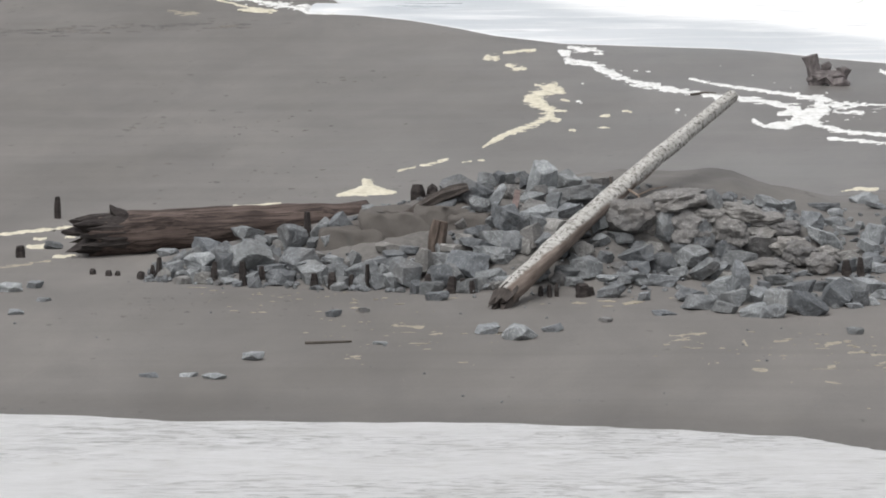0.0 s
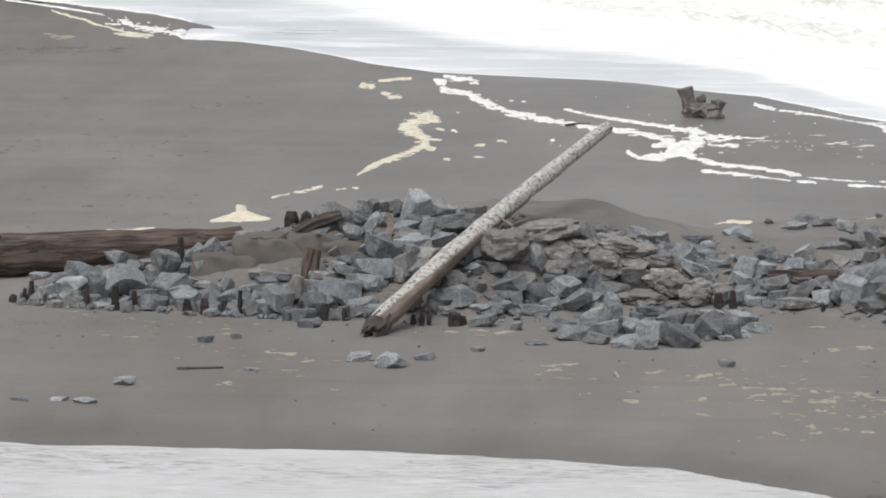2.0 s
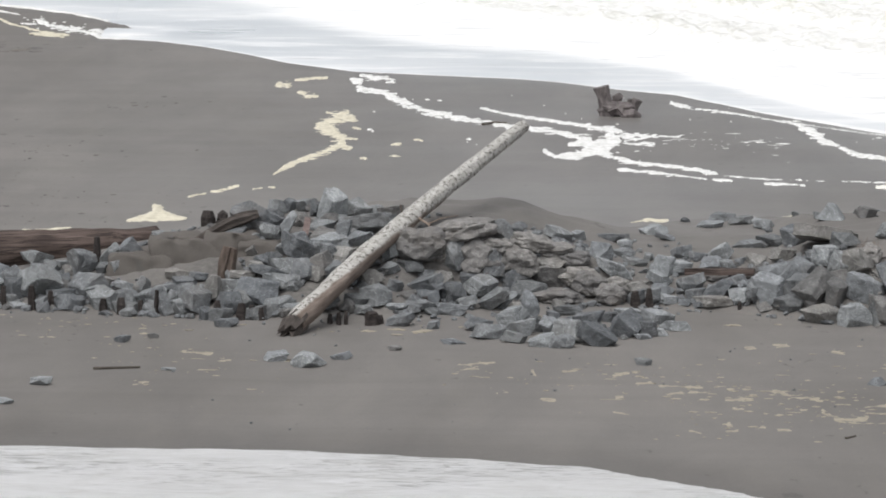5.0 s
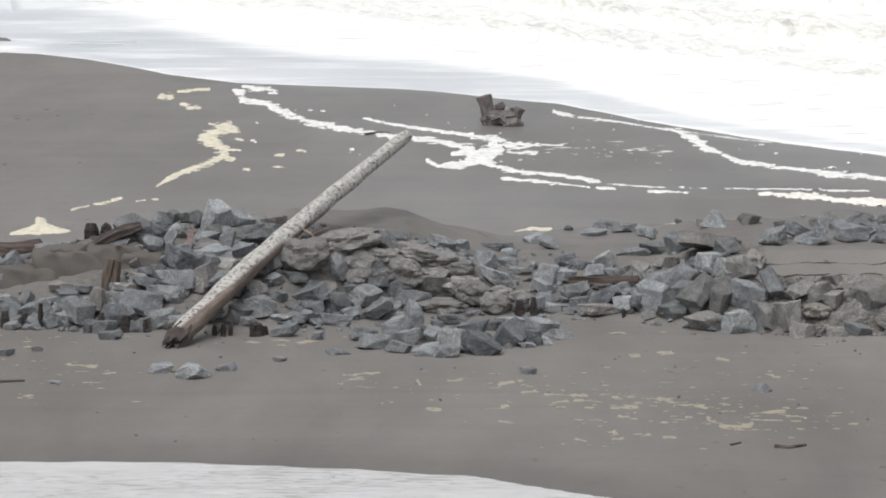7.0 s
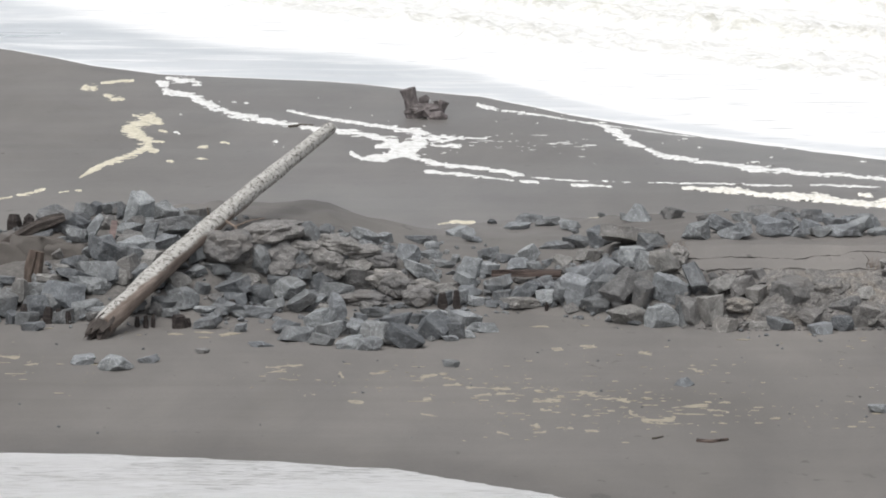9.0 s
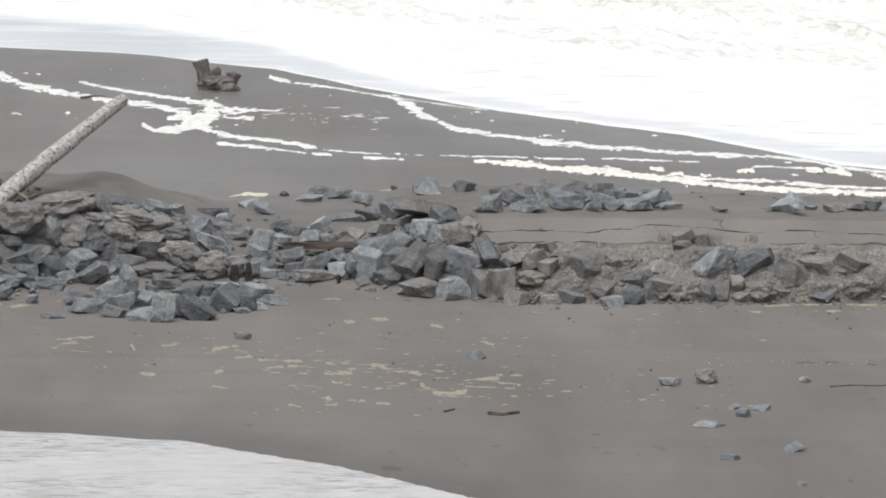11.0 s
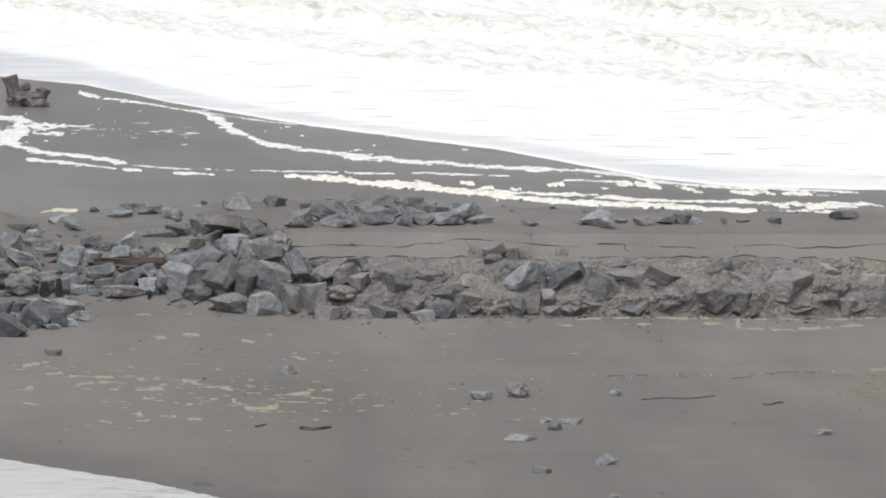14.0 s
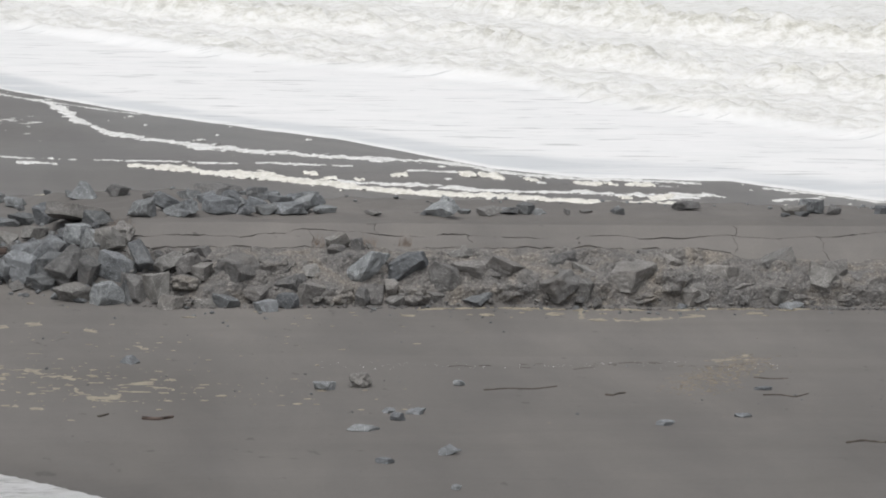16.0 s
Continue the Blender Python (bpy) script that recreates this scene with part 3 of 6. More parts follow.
rock(-7.81, -0.76, 0.11, 0.47, 0.25, 5, "B", 531)
rock(-8.24, -0.88, 0.10, 0.20, 0.23, 0, "B", 532)
rock(-7.27, -0.78, 0.17, 0.45, 0.36, 0, "B", 533)
rock(-7.00, -0.76, 0.21, 0.25, 0.22, 0, "D", 534)
rock(-6.81, -0.84, 0.23, 0.25, 0.31, 0, "B", 535)
rock(-6.51, -0.86, 0.23, 0.52, 0.22, 18, "B", 536)
rock(-6.53, -1.05, 0.06, 0.31, 0.14, 0, "B", 537)
rock(-6.97, -0.99, 0.07, 0.25, 0.20, 0, "D", 538)
rock(-6.65, -0.43, 0.37, 0.22, 0.24, 0, "B", 539)
rock(-6.80, -1.03, 0.08, 0.22, 0.18, 0, "D", 540)
rock(-6.18, -1.17, 0.10, 0.34, 0.27, -10, "B", 541)
rock(-6.14, -0.51, 0.34, 0.56, 0.13, 3, "B", 542)
rock(-6.14, -0.91, 0.24, 0.22, 0.22, 0, "B", 543)
rock(-5.98, -1.19, 0.13, 0.25, 0.29, 0, "B", 544)
rock(-5.76, -1.13, 0.23, 0.48, 0.50, 10, "B", 545)
rock(-5.49, -0.96, 0.38, 0.27, 0.41, 0, "W", 546)
rock(-5.57, -1.61, 0.08, 0.18, 0.20, 0, "B", 547)
rock(-5.97, -0.45, 0.40, 0.38, 0.16, 0, "B", 548)
rock(-6.12, -0.15, 0.49, 0.36, 0.16, 0, "W", 549)
rock(-5.77, -0.31, 0.48, 0.29, 0.13, 0, "B", 550)
rock(-5.25, -1.28, 0.21, 0.45, 0.32, 8, "B", 551)
rock(-5.32, -1.66, 0.08, 0.36, 0.21, 0, "D", 552)
rock(-5.22, -0.81, 0.40, 0.34, 0.23, 0, "B", 553)
rock(-4.78, -1.09, 0.41, 0.57, 0.41, -25, "P", 554)
rock(-5.20, -2.25, 0.05, 0.34, 0.14, 0, "B", 555)
rock(-4.81, -1.53, 0.10, 0.37, 0.23, 0, "D", 556)
rock(-4.56, -1.44, 0.14, 0.38, 0.18, 0, "D", 557)
rock(-4.97, -1.23, 0.27, 0.36, 0.16, -50, "D", 558)
rock(-4.67, -0.44, 0.60, 0.52, 0.18, -15, "B", 559)
rock(-4.42, -0.77, 0.51, 0.52, 0.25, 0, "B", 560)
rock(-4.39, -0.33, 0.67, 0.40, 0.27, 10, "B", 561)
rock(-5.06, -0.40, 0.53, 0.36, 0.13, 0, "W", 562)
rock(-4.87, -0.22, 0.64, 0.31, 0.16, 0, "W", 563)
rock(-4.18, 0.02, 0.92, 0.60, 0.36, -35, "B", 564)
rock(-4.46, 0.26, 0.85, 0.24, 0.18, 30, "B", 565)
rock(-4.58, -0.07, 0.76, 0.25, 0.20, 20, "B", 566)
rock(-4.04, -0.59, 0.65, 0.42, 0.32, 0, "B", 567)
rock(-3.81, -0.53, 0.71, 0.45, 0.34, 20, "W", 568)
rock(-4.18, 0.06, 0.82, 0.33, 0.22, 0, "B", 569)
rock(-3.93, 0.03, 0.84, 0.35, 0.27, 0, "D", 570)
rock(-3.74, 0.31, 0.95, 0.46, 0.27, 10, "P", 571)
rock(-4.20, 0.59, 0.99, 0.29, 0.18, 0, "P", 572)
rock(-4.94, 1.31, 1.21, 0.78, 0.39, -22, "B", 573)
rock(-4.81, 1.06, 1.09, 0.55, 0.22, -15, "B", 574)
rock(-5.27, 0.81, 0.98, 0.44, 0.24, 30, "B", 575)
rock(-5.16, 1.34, 1.03, 0.39, 0.11, 20, "W", 576)
rock(-4.98, 0.77, 0.96, 0.22, 0.13, 0, "P", 577)
rock(-4.67, 0.81, 1.05, 0.37, 0.24, -20, "B", 578)
rock(-4.42, 0.87, 1.16, 0.44, 0.17, 65, "P", 579)
rock(-4.24, 1.50, 1.16, 0.37, 0.22, 0, "W", 580)
rock(-4.18, 2.55, 1.24, 0.45, 0.21, 0, "B", 581)
rock(-4.46, 2.52, 1.24, 0.24, 0.22, 0, "B", 582)
rock(-4.66, 2.32, 1.24, 0.28, 0.24, 0, "B", 583)
rock(-4.73, 1.87, 1.18, 0.37, 0.17, 0, "D", 584)
rock(-3.74, 1.61, 1.37, 0.48, 0.48, -10, "P", 585)
rock(-3.98, 1.75, 1.29, 0.20, 0.31, 0, "B", 586)
rock(-3.80, 0.69, 1.02, 0.48, 0.20, 0, "W", 587)
rock(-3.85, 1.20, 1.12, 0.39, 0.17, 0, "B", 588)
rock(-3.33, 1.97, 1.27, 0.43, 0.30, -20, "B", 589)
rock(-3.16, 1.13, 1.14, 0.74, 0.29, 8, "B", 590)
rock(-3.51, 0.63, 1.09, 0.40, 0.20, 75, "B", 591)
rock(-3.26, 0.54, 0.98, 0.46, 0.22, 10, "P", 592)
rock(-3.58, 0.30, 0.93, 0.38, 0.24, 0, "B", 593)
rock(-3.71, -0.03, 0.84, 0.35, 0.29, 0, "B", 594)
rock(-3.44, -0.09, 0.80, 0.34, 0.24, 0, "W", 595)
rock(-3.63, -0.57, 0.64, 0.36, 0.27, 40, "B", 596)
rock(-3.90, -0.63, 0.60, 0.29, 0.23, 0, "W", 597)
rock(-3.01, 2.05, 1.22, 0.30, 0.20, 0, "B", 598)
rock(-2.78, 1.97, 1.23, 0.39, 0.20, 0, "W", 599)
rock(-4.27, -0.84, 0.43, 0.40, 0.14, 0, "B", 600)
rock(-4.44, -1.29, 0.22, 0.50, 0.16, 5, "B", 601)
rock(-4.13, -1.41, 0.18, 0.38, 0.14, 10, "P", 602)
rock(-2.91, -1.16, 0.34, 0.48, 0.29, 0, "B", 603)
rock(-3.20, -1.26, 0.27, 0.36, 0.21, 0, "D", 604)
rock(-3.11, -1.41, 0.15, 0.38, 0.14, 0, "D", 605)
rock(-2.71, 0.06, 0.83, 0.24, 0.27, 0, "B", 606)
rock(-2.74, -0.30, 0.63, 0.36, 0.18, 10, "B", 607)
rock(-2.60, -0.79, 0.44, 0.25, 0.18, 0, "B", 608)
rock(-2.19, -0.44, 0.39, 0.65, 0.23, 15, "B", 609)
rock(-2.10, 0.09, 0.48, 0.45, 0.15, -5, "B", 610)
rock(-1.86, 0.06, 0.42, 0.33, 0.25, 0, "W", 611)
rock(-2.11, -0.78, 0.24, 0.38, 0.23, 0, "B", 612)
rock(-1.70, -0.35, 0.27, 0.47, 0.29, 0, "D", 613)
rock(-2.26, -1.11, 0.18, 0.56, 0.14, 5, "B", 614)
rock(-2.53, -1.29, 0.17, 0.45, 0.11, 0, "P", 615)
rock(-1.75, -0.95, 0.09, 0.61, 0.22, 0, "P", 616)
rock(-1.29, -0.11, 0.33, 0.54, 0.33, -12, "B", 617)
rock(-1.10, -0.57, 0.17, 0.59, 0.20, 30, "B", 618)
rock(-0.85, -0.47, 0.16, 0.38, 0.16, 50, "P", 619)
rock(-1.96, -2.31, 0.05, 0.19, 0.14, 0, "P", 620)
rock(-2.48, -2.02, 0.07, 0.43, 0.18, 10, "B", 621)
rock(-1.73, 0.22, 0.79, 0.40, 0.44, 10, "B", 622)
rock(-1.39, 0.33, 0.85, 0.38, 0.22, 10, "W", 623)
rock(-2.21, 0.23, 0.95, 0.78, 0.49, 0, "C", 624)
rock(-1.55, 0.56, 1.11, 1.00, 0.40, 8, "C", 625)
rock(-0.94, 0.64, 1.10, 0.38, 0.37, -20, "B", 626)
rock(-0.70, 0.86, 1.07, 0.22, 0.20, 0, "D", 627)
rock(-1.08, 0.28, 0.65, 0.42, 0.42, -10, "B", 628)
rock(-1.05, 0.40, 0.89, 0.60, 0.27, 0, "C", 629)
rock(-0.48, 0.65, 0.94, 0.69, 0.26, -10, "C", 630)
rock(-0.15, 0.70, 0.83, 0.68, 0.22, 0, "C", 631)
rock(-0.26, 0.56, 0.65, 0.73, 0.22, 5, "W", 632)
rock(-0.21, 0.50, 0.42, 0.68, 0.35, 0, "W", 633)
rock(0.23, 0.64, 0.68, 0.51, 0.24, 0, "C", 634)
rock(0.30, 0.55, 0.41, 0.57, 0.31, 0, "C", 635)
rock(0.52, 0.35, 0.30, 0.57, 0.38, -10, "C", 636)
rock(-0.04, 0.13, 0.14, 0.82, 0.25, 0, "C", 637)
rock(0.83, 0.06, 0.18, 0.45, 0.34, 0, "C", 638)
rock(-0.01, 1.56, 0.95, 0.44, 0.18, -15, "B", 639)
rock(0.30, 2.12, 0.84, 0.26, 0.15, 0, "P", 640)
rock(-0.28, 0.98, 0.95, 0.31, 0.13, 0, "W", 641)
rock(0.91, 3.24, 0.63, 0.51, 0.13, 0, "B", 642)
rock(0.69, 1.08, 0.74, 0.35, 0.26, -10, "P", 643)
rock(0.90, 0.64, 0.52, 0.60, 0.20, -22, "P", 644)
rock(1.10, 2.79, 0.60, 0.21, 0.13, 0, "P", 645)
rock(1.02, 1.71, 0.61, 0.37, 0.13, 0, "B", 646)
rock(-0.45, -1.34, 0.21, 0.36, 0.48, 8, "A", 647)
rock(-0.75, -2.10, 0.15, 0.51, 0.28, 32, "P", 648)
rock(-0.58, -2.79, 0.11, 0.40, 0.25, 0, "B", 649)
rock(-1.24, -2.37, 0.09, 0.41, 0.21, 5, "B", 650)
rock(-1.07, -3.16, 0.10, 0.51, 0.24, -5, "B", 651)
rock(-0.68, -3.53, 0.08, 0.36, 0.17, -10, "D", 652)
rock(-0.34, -2.46, 0.10, 0.25, 0.23, 0, "D", 653)
rock(-0.11, -2.68, 0.11, 0.35, 0.23, -30, "P", 654)
rock(-0.24, -3.76, 0.07, 0.42, 0.17, 10, "P", 655)
rock(0.03, -3.85, 0.07, 0.40, 0.19, 0, "B", 656)
rock(-0.08, -1.17, 0.05, 0.20, 0.13, 0, "P", 657)
rock(0.22, -3.40, 0.17, 0.56, 0.35, -28, "B", 658)
rock(0.60, -3.63, 0.14, 0.54, 0.28, -24, "B", 659)
rock(0.47, -2.10, 0.11, 0.51, 0.27, 10, "B", 660)
rock(0.14, -0.79, 0.06, 0.43, 0.16, 0, "D", 661)
rock(1.05, -2.83, 0.17, 0.51, 0.38, 20, "B", 662)
rock(1.10, -1.18, 0.07, 0.38, 0.18, 0, "P", 663)
rock(0.82, -1.42, 0.06, 0.29, 0.16, 0, "D", 664)
rock(1.33, -2.83, 0.10, 0.37, 0.23, 0, "D", 665)
rock(1.56, -1.63, 0.09, 0.50, 0.21, -12, "P", 666)
rock(1.82, -2.16, 0.05, 0.49, 0.16, 0, "P", 667)
rock(1.56, -2.77, 0.06, 0.28, 0.12, -20, "P", 668)
rock(1.31, -3.08, 0.03, 0.26, 0.09, 0, "P", 669)
rock(-1.61, -3.70, 0.03, 0.35, 0.09, 0, "P", 670)
rock(1.60, 4.79, 0.55, 0.44, 0.15, 10, "P", 671)
rock(1.78, 4.07, 0.54, 0.32, 0.11, -20, "P", 672)
rock(1.10, 3.01, 0.59, 0.24, 0.11, 0, "P", 673)
rock(1.09, 1.97, 0.60, 0.30, 0.15, 0, "B", 674)
rock(1.26, 1.29, 0.54, 0.39, 0.13, 0, "B", 675)
rock(1.68, 0.87, 0.54, 0.37, 0.31, 0, "P", 676)
rock(1.96, 0.90, 0.50, 0.38, 0.20, 0, "P", 677)
rock(2.03, 1.97, 0.60, 0.35, 0.22, 0, "P", 678)
rock(2.30, 1.79, 0.56, 0.30, 0.13, 0, "B", 679)
rock(2.67, 2.00, 0.59, 0.33, 0.22, 30, "P", 680)
rock(2.50, 1.08, 0.54, 0.40, 0.24, 0, "P", 681)
rock(2.74, 1.01, 0.52, 0.24, 0.17, 0, "B", 682)
rock(2.59, 5.68, 0.52, 0.41, 0.13, 5, "P", 683)
rock(2.82, 6.35, 0.55, 0.41, 0.16, 0, "B", 684)
rock(2.18, 6.16, 0.52, 0.16, 0.08, 0, "D", 685)
rock(3.14, 5.72, 0.59, 0.41, 0.16, 0, "B", 686)
rock(3.50, 5.21, 0.61, 0.39, 0.17, -15, "P", 687)
rock(3.18, 3.10, 0.57, 0.53, 0.13, 3, "B", 688)
rock(3.57, 3.14, 0.62, 0.51, 0.21, 0, "D", 689)
rock(3.88, 2.57, 0.79, 0.41, 0.32, 0, "B", 690)
rock(4.64, 0.78, 0.99, 0.44, 0.24, 0, "D", 691)
rock(4.27, 0.15, 0.86, 0.44, 0.31, 18, "P", 692)
rock(3.65, 1.35, 0.66, 0.41, 0.22, 0, "W", 693)
rock(3.96, 0.48, 0.69, 0.38, 0.15, 0, "D", 694)
rock(3.56, 0.55, 0.55, 0.58, 0.18, 10, "B", 695)
rock(4.47, -0.41, 0.78, 0.43, 0.27, 70, "B", 696)
rock(4.76, -0.45, 0.84, 0.45, 0.40, 0, "W", 697)
rock(4.99, -0.18, 0.90, 0.34, 0.33, 0, "C", 698)
rock(3.84, -0.13, 0.58, 0.60, 0.42, 0, "B", 699)
rock(3.37, -0.40, 0.35, 0.52, 0.45, -10, "P", 700)
rock(3.80, -0.53, 0.41, 0.42, 0.42, 0, "D", 701)
rock(3.69, -0.68, 0.21, 0.50, 0.23, 0, "D", 702)
rock(3.16, 0.23, 0.40, 0.20, 0.15, 0, "P", 703)
rock(4.08, -0.76, 0.48, 0.59, 0.47, 55, "W", 704)
rock(4.36, -0.62, 0.57, 0.45, 0.29, 0, "W", 705)
rock(4.43, -1.04, 0.44, 0.36, 0.41, 0, "W", 706)
rock(4.83, -1.09, 0.49, 0.56, 0.38, -18, "P", 707)
rock(5.23, -1.04, 0.64, 0.57, 0.31, -50, "B", 708)
rock(5.65, -1.21, 0.60, 0.43, 0.25, 20, "D", 709)
rock(5.12, -1.45, 0.21, 0.41, 0.50, 10, "W", 710)
rock(5.43, -1.58, 0.27, 0.38, 0.43, 0, "W", 711)
rock(4.22, -1.28, 0.10, 0.68, 0.30, 0, "W", 712)
rock(4.67, -1.55, 0.13, 0.48, 0.36, 0, "P", 713)
rock(4.98, -1.45, 0.16, 0.20, 0.38, 0, "D", 714)
rock(2.13, 0.27, 0.36, 0.42, 0.24, 10, "B", 715)
rock(1.62, 0.45, 0.39, 0.38, 0.20, -20, "P", 716)
rock(1.67, 0.20, 0.27, 0.35, 0.15, -10, "P", 717)
rock(1.73, -0.07, 0.15, 0.33, 0.16, 0, "P", 718)
rock(1.26, 0.02, 0.14, 0.36, 0.22, 20, "B", 719)
rock(1.52, -0.07, 0.18, 0.24, 0.24, 0, "B", 720)
rock(1.20, 0.33, 0.28, 0.47, 0.15, 15, "W", 721)
rock(2.51, 0.01, 0.28, 0.56, 0.22, 25, "B", 722)
rock(2.83, 0.18, 0.38, 0.40, 0.25, 0, "B", 723)
rock(2.48, -0.20, 0.14, 0.58, 0.16, 0, "W", 724)
rock(2.91, -0.27, 0.23, 0.34, 0.25, 0, "P", 725)
rock(2.98, 0.02, 0.33, 0.24, 0.15, -40, "P", 726)
rock(3.11, -0.36, 0.30, 0.20, 0.36, 0, "B", 727)
rock(2.03, -0.16, 0.11, 0.20, 0.11, 0, "P", 728)
rock(2.20, 0.02, 0.23, 0.29, 0.16, 0, "B", 729)
rock(0.95, 0.30, 0.28, 0.38, 0.29, 0, "C", 730)
rock(4.55, 3.89, 1.01, 0.44, 0.28, 0, "A", 731)
rock(5.14, 3.79, 1.03, 0.34, 0.19, 0, "W", 732)
rock(5.39, 1.39, 1.09, 0.43, 0.30, 0, "B", 733)
rock(5.84, 1.91, 1.11, 0.50, 0.24, -20, "B", 734)
rock(6.08, 1.12, 1.13, 0.65, 0.24, 12, "P", 735)
rock(6.68, 1.39, 1.14, 0.54, 0.30, 0, "P", 736)
rock(6.31, 3.16, 1.06, 0.40, 0.15, 0, "B", 737)
rock(6.83, 3.77, 1.08, 0.74, 0.17, -8, "W", 738)
rock(6.96, 2.09, 1.14, 0.41, 0.19, -30, "B", 739)
rock(7.43, 3.04, 1.10, 0.34, 0.21, 0, "B", 740)
rock(7.32, 1.79, 1.11, 0.39, 0.17, -15, "P", 741)
rock(7.07, 1.22, 1.08, 0.30, 0.13, 0, "B", 742)
rock(7.76, 1.38, 1.10, 0.50, 0.17, 10, "P", 743)
rock(7.41, 1.44, 1.08, 0.37, 0.17, 0, "B", 744)
rock(8.09, 1.62, 1.13, 0.41, 0.20, 25, "B", 745)
rock(8.29, 3.22, 1.04, 0.38, 0.15, 0, "B", 746)
rock(8.40, 1.46, 1.07, 0.35, 0.11, 0, "P", 747)
rock(7.74, 2.44, 1.08, 0.36, 0.15, 0, "B", 748)
rock(7.97, 2.52, 1.09, 0.30, 0.15, 0, "P", 749)
rock(10.31, 1.21, 1.12, 0.50, 0.20, 15, "P", 750)
rock(10.52, 2.19, 1.09, 0.26, 0.19, 0, "P", 751)
rock(10.09, 1.40, 1.06, 0.24, 0.11, 0, "B", 752)
rock(9.18, 1.40, 1.03, 0.26, 0.08, 0, "W", 753)
rock(10.73, 1.67, 1.02, 0.21, 0.08, 0, "B", 754)
rock(11.12, 1.38, 1.08, 0.39, 0.14, 10, "W", 755)
rock(11.50, 1.88, 1.01, 0.30, 0.14, 0, "B", 756)
rock(11.80, 1.98, 1.02, 0.30, 0.19, 0, "D", 757)
rock(12.01, 1.83, 1.00, 0.22, 0.10, 0, "B", 758)
rock(12.41, 1.42, 1.07, 0.10, 0.10, 0, "W", 759)
rock(12.80, 1.83, 1.01, 0.22, 0.07, 0, "W", 760)
rock(13.28, 1.55, 1.07, 0.21, 0.11, 0, "D", 761)
rock(14.52, 2.17, 1.07, 0.40, 0.13, 0, "W", 762)
rock(8.40, -0.70, 0.87, 0.34, 0.24, 20, "D", 763)
rock(8.34, -0.91, 0.77, 0.29, 0.14, 0, "W", 764)
rock(8.70, -0.91, 0.80, 0.22, 0.29, 0, "W", 765)
rock(8.77, -1.54, 0.59, 0.70, 0.30, 45, "P", 766)
rock(6.73, -1.57, 0.51, 0.64, 0.43, 0, "B", 767)
rock(7.34, -1.45, 0.57, 0.56, 0.32, 0, "C", 768)
rock(7.55, -1.69, 0.34, 0.46, 0.25, 10, "B", 769)
rock(7.46, -1.99, 0.11, 0.37, 0.23, 0, "B", 770)
rock(7.10, -2.30, 0.08, 0.34, 0.18, 0, "P", 771)
rock(6.52, -1.96, 0.10, 0.39, 0.21, 0, "B", 772)
rock(5.63, -2.05, 0.09, 0.37, 0.23, 0, "W", 773)
rock(6.17, -1.82, 0.05, 0.37, 0.14, 0, "D", 774)
rock(7.86, -1.48, 0.50, 0.38, 0.23, 0, "D", 775)
rock(7.86, -1.76, 0.18, 0.46, 0.37, 0, "W", 776)
rock(8.28, -1.72, 0.17, 0.55, 0.36, 0, "C", 777)
rock(8.87, -1.72, 0.17, 0.38, 0.36, 0, "W", 778)
rock(8.69, -1.87, 0.16, 0.23, 0.27, 0, "D", 779)
rock(9.42, -1.43, 0.56, 0.68, 0.38, 30, "B", 780)
rock(9.53, -1.46, 0.36, 0.56, 0.16, 0, "B", 781)
rock(9.15, -1.72, 0.27, 0.29, 0.20, 85, "W", 782)
rock(9.22, -1.84, 0.10, 0.29, 0.16, 0, "D", 783)
rock(9.50, -1.73, 0.19, 0.48, 0.30, 0, "C", 784)
rock(10.00, -1.55, 0.45, 0.52, 0.41, -45, "B", 785)
rock(10.35, -0.92, 0.71, 0.47, 0.18, 10, "D", 786)
rock(10.48, -1.34, 0.53, 0.58, 0.25, 0, "W", 787)
rock(10.55, -1.68, 0.15, 0.73, 0.20, 20, "B", 788)
rock(9.84, -1.73, 0.14, 0.30, 0.21, 0, "D", 789)
rock(11.00, -1.37, 0.53, 0.59, 0.32, -20, "W", 790)
rock(11.06, -1.64, 0.26, 0.50, 0.31, 10, "C", 791)
rock(11.89, -1.10, 0.62, 0.56, 0.25, 10, "D", 792)
rock(11.81, -1.61, 0.31, 0.83, 0.34, 20, "B", 793)
rock(12.23, -1.61, 0.27, 0.40, 0.38, 0, "D", 794)
rock(12.37, -1.37, 0.45, 0.56, 0.22, -20, "B", 795)
rock(12.94, -1.43, 0.44, 0.94, 0.38, 5, "W", 796)
rock(13.38, -1.31, 0.49, 0.36, 0.31, 0, "B", 797)
rock(13.02, -1.04, 0.59, 0.56, 0.18, 0, "W", 798)
rock(13.72, -1.49, 0.37, 0.54, 0.43, 0, "C", 799)
rock(13.99, -1.64, 0.19, 0.31, 0.34, 0, "W", 800)
rock(13.76, -0.98, 0.63, 0.47, 0.20, 0, "W", 801)
rock(13.21, -1.61, 0.13, 0.49, 0.18, 10, "C", 802)
rock(12.77, -1.52, 0.20, 0.56, 0.13, 0, "W", 803)
rock(13.82, -1.84, 0.03, 0.16, 0.10, 0, "P", 804)
rock(12.55, -1.13, 0.56, 0.38, 0.18, 0, "W", 805)
rock(14.53, 1.93, 1.10, 0.38, 0.13, 0, "W", 806)
rock(16.25, 1.59, 1.10, 0.38, 0.15, 0, "W", 807)
rock(16.37, 1.46, 1.05, 0.24, 0.08, 0, "D", 808)
rock(16.58, 1.81, 1.13, 0.41, 0.24, 0, "B", 809)
rock(16.96, 1.78, 1.07, 0.23, 0.15, 0, "W", 810)
rock(16.08, 1.42, 1.04, 0.15, 0.06, 0, "D", 811)
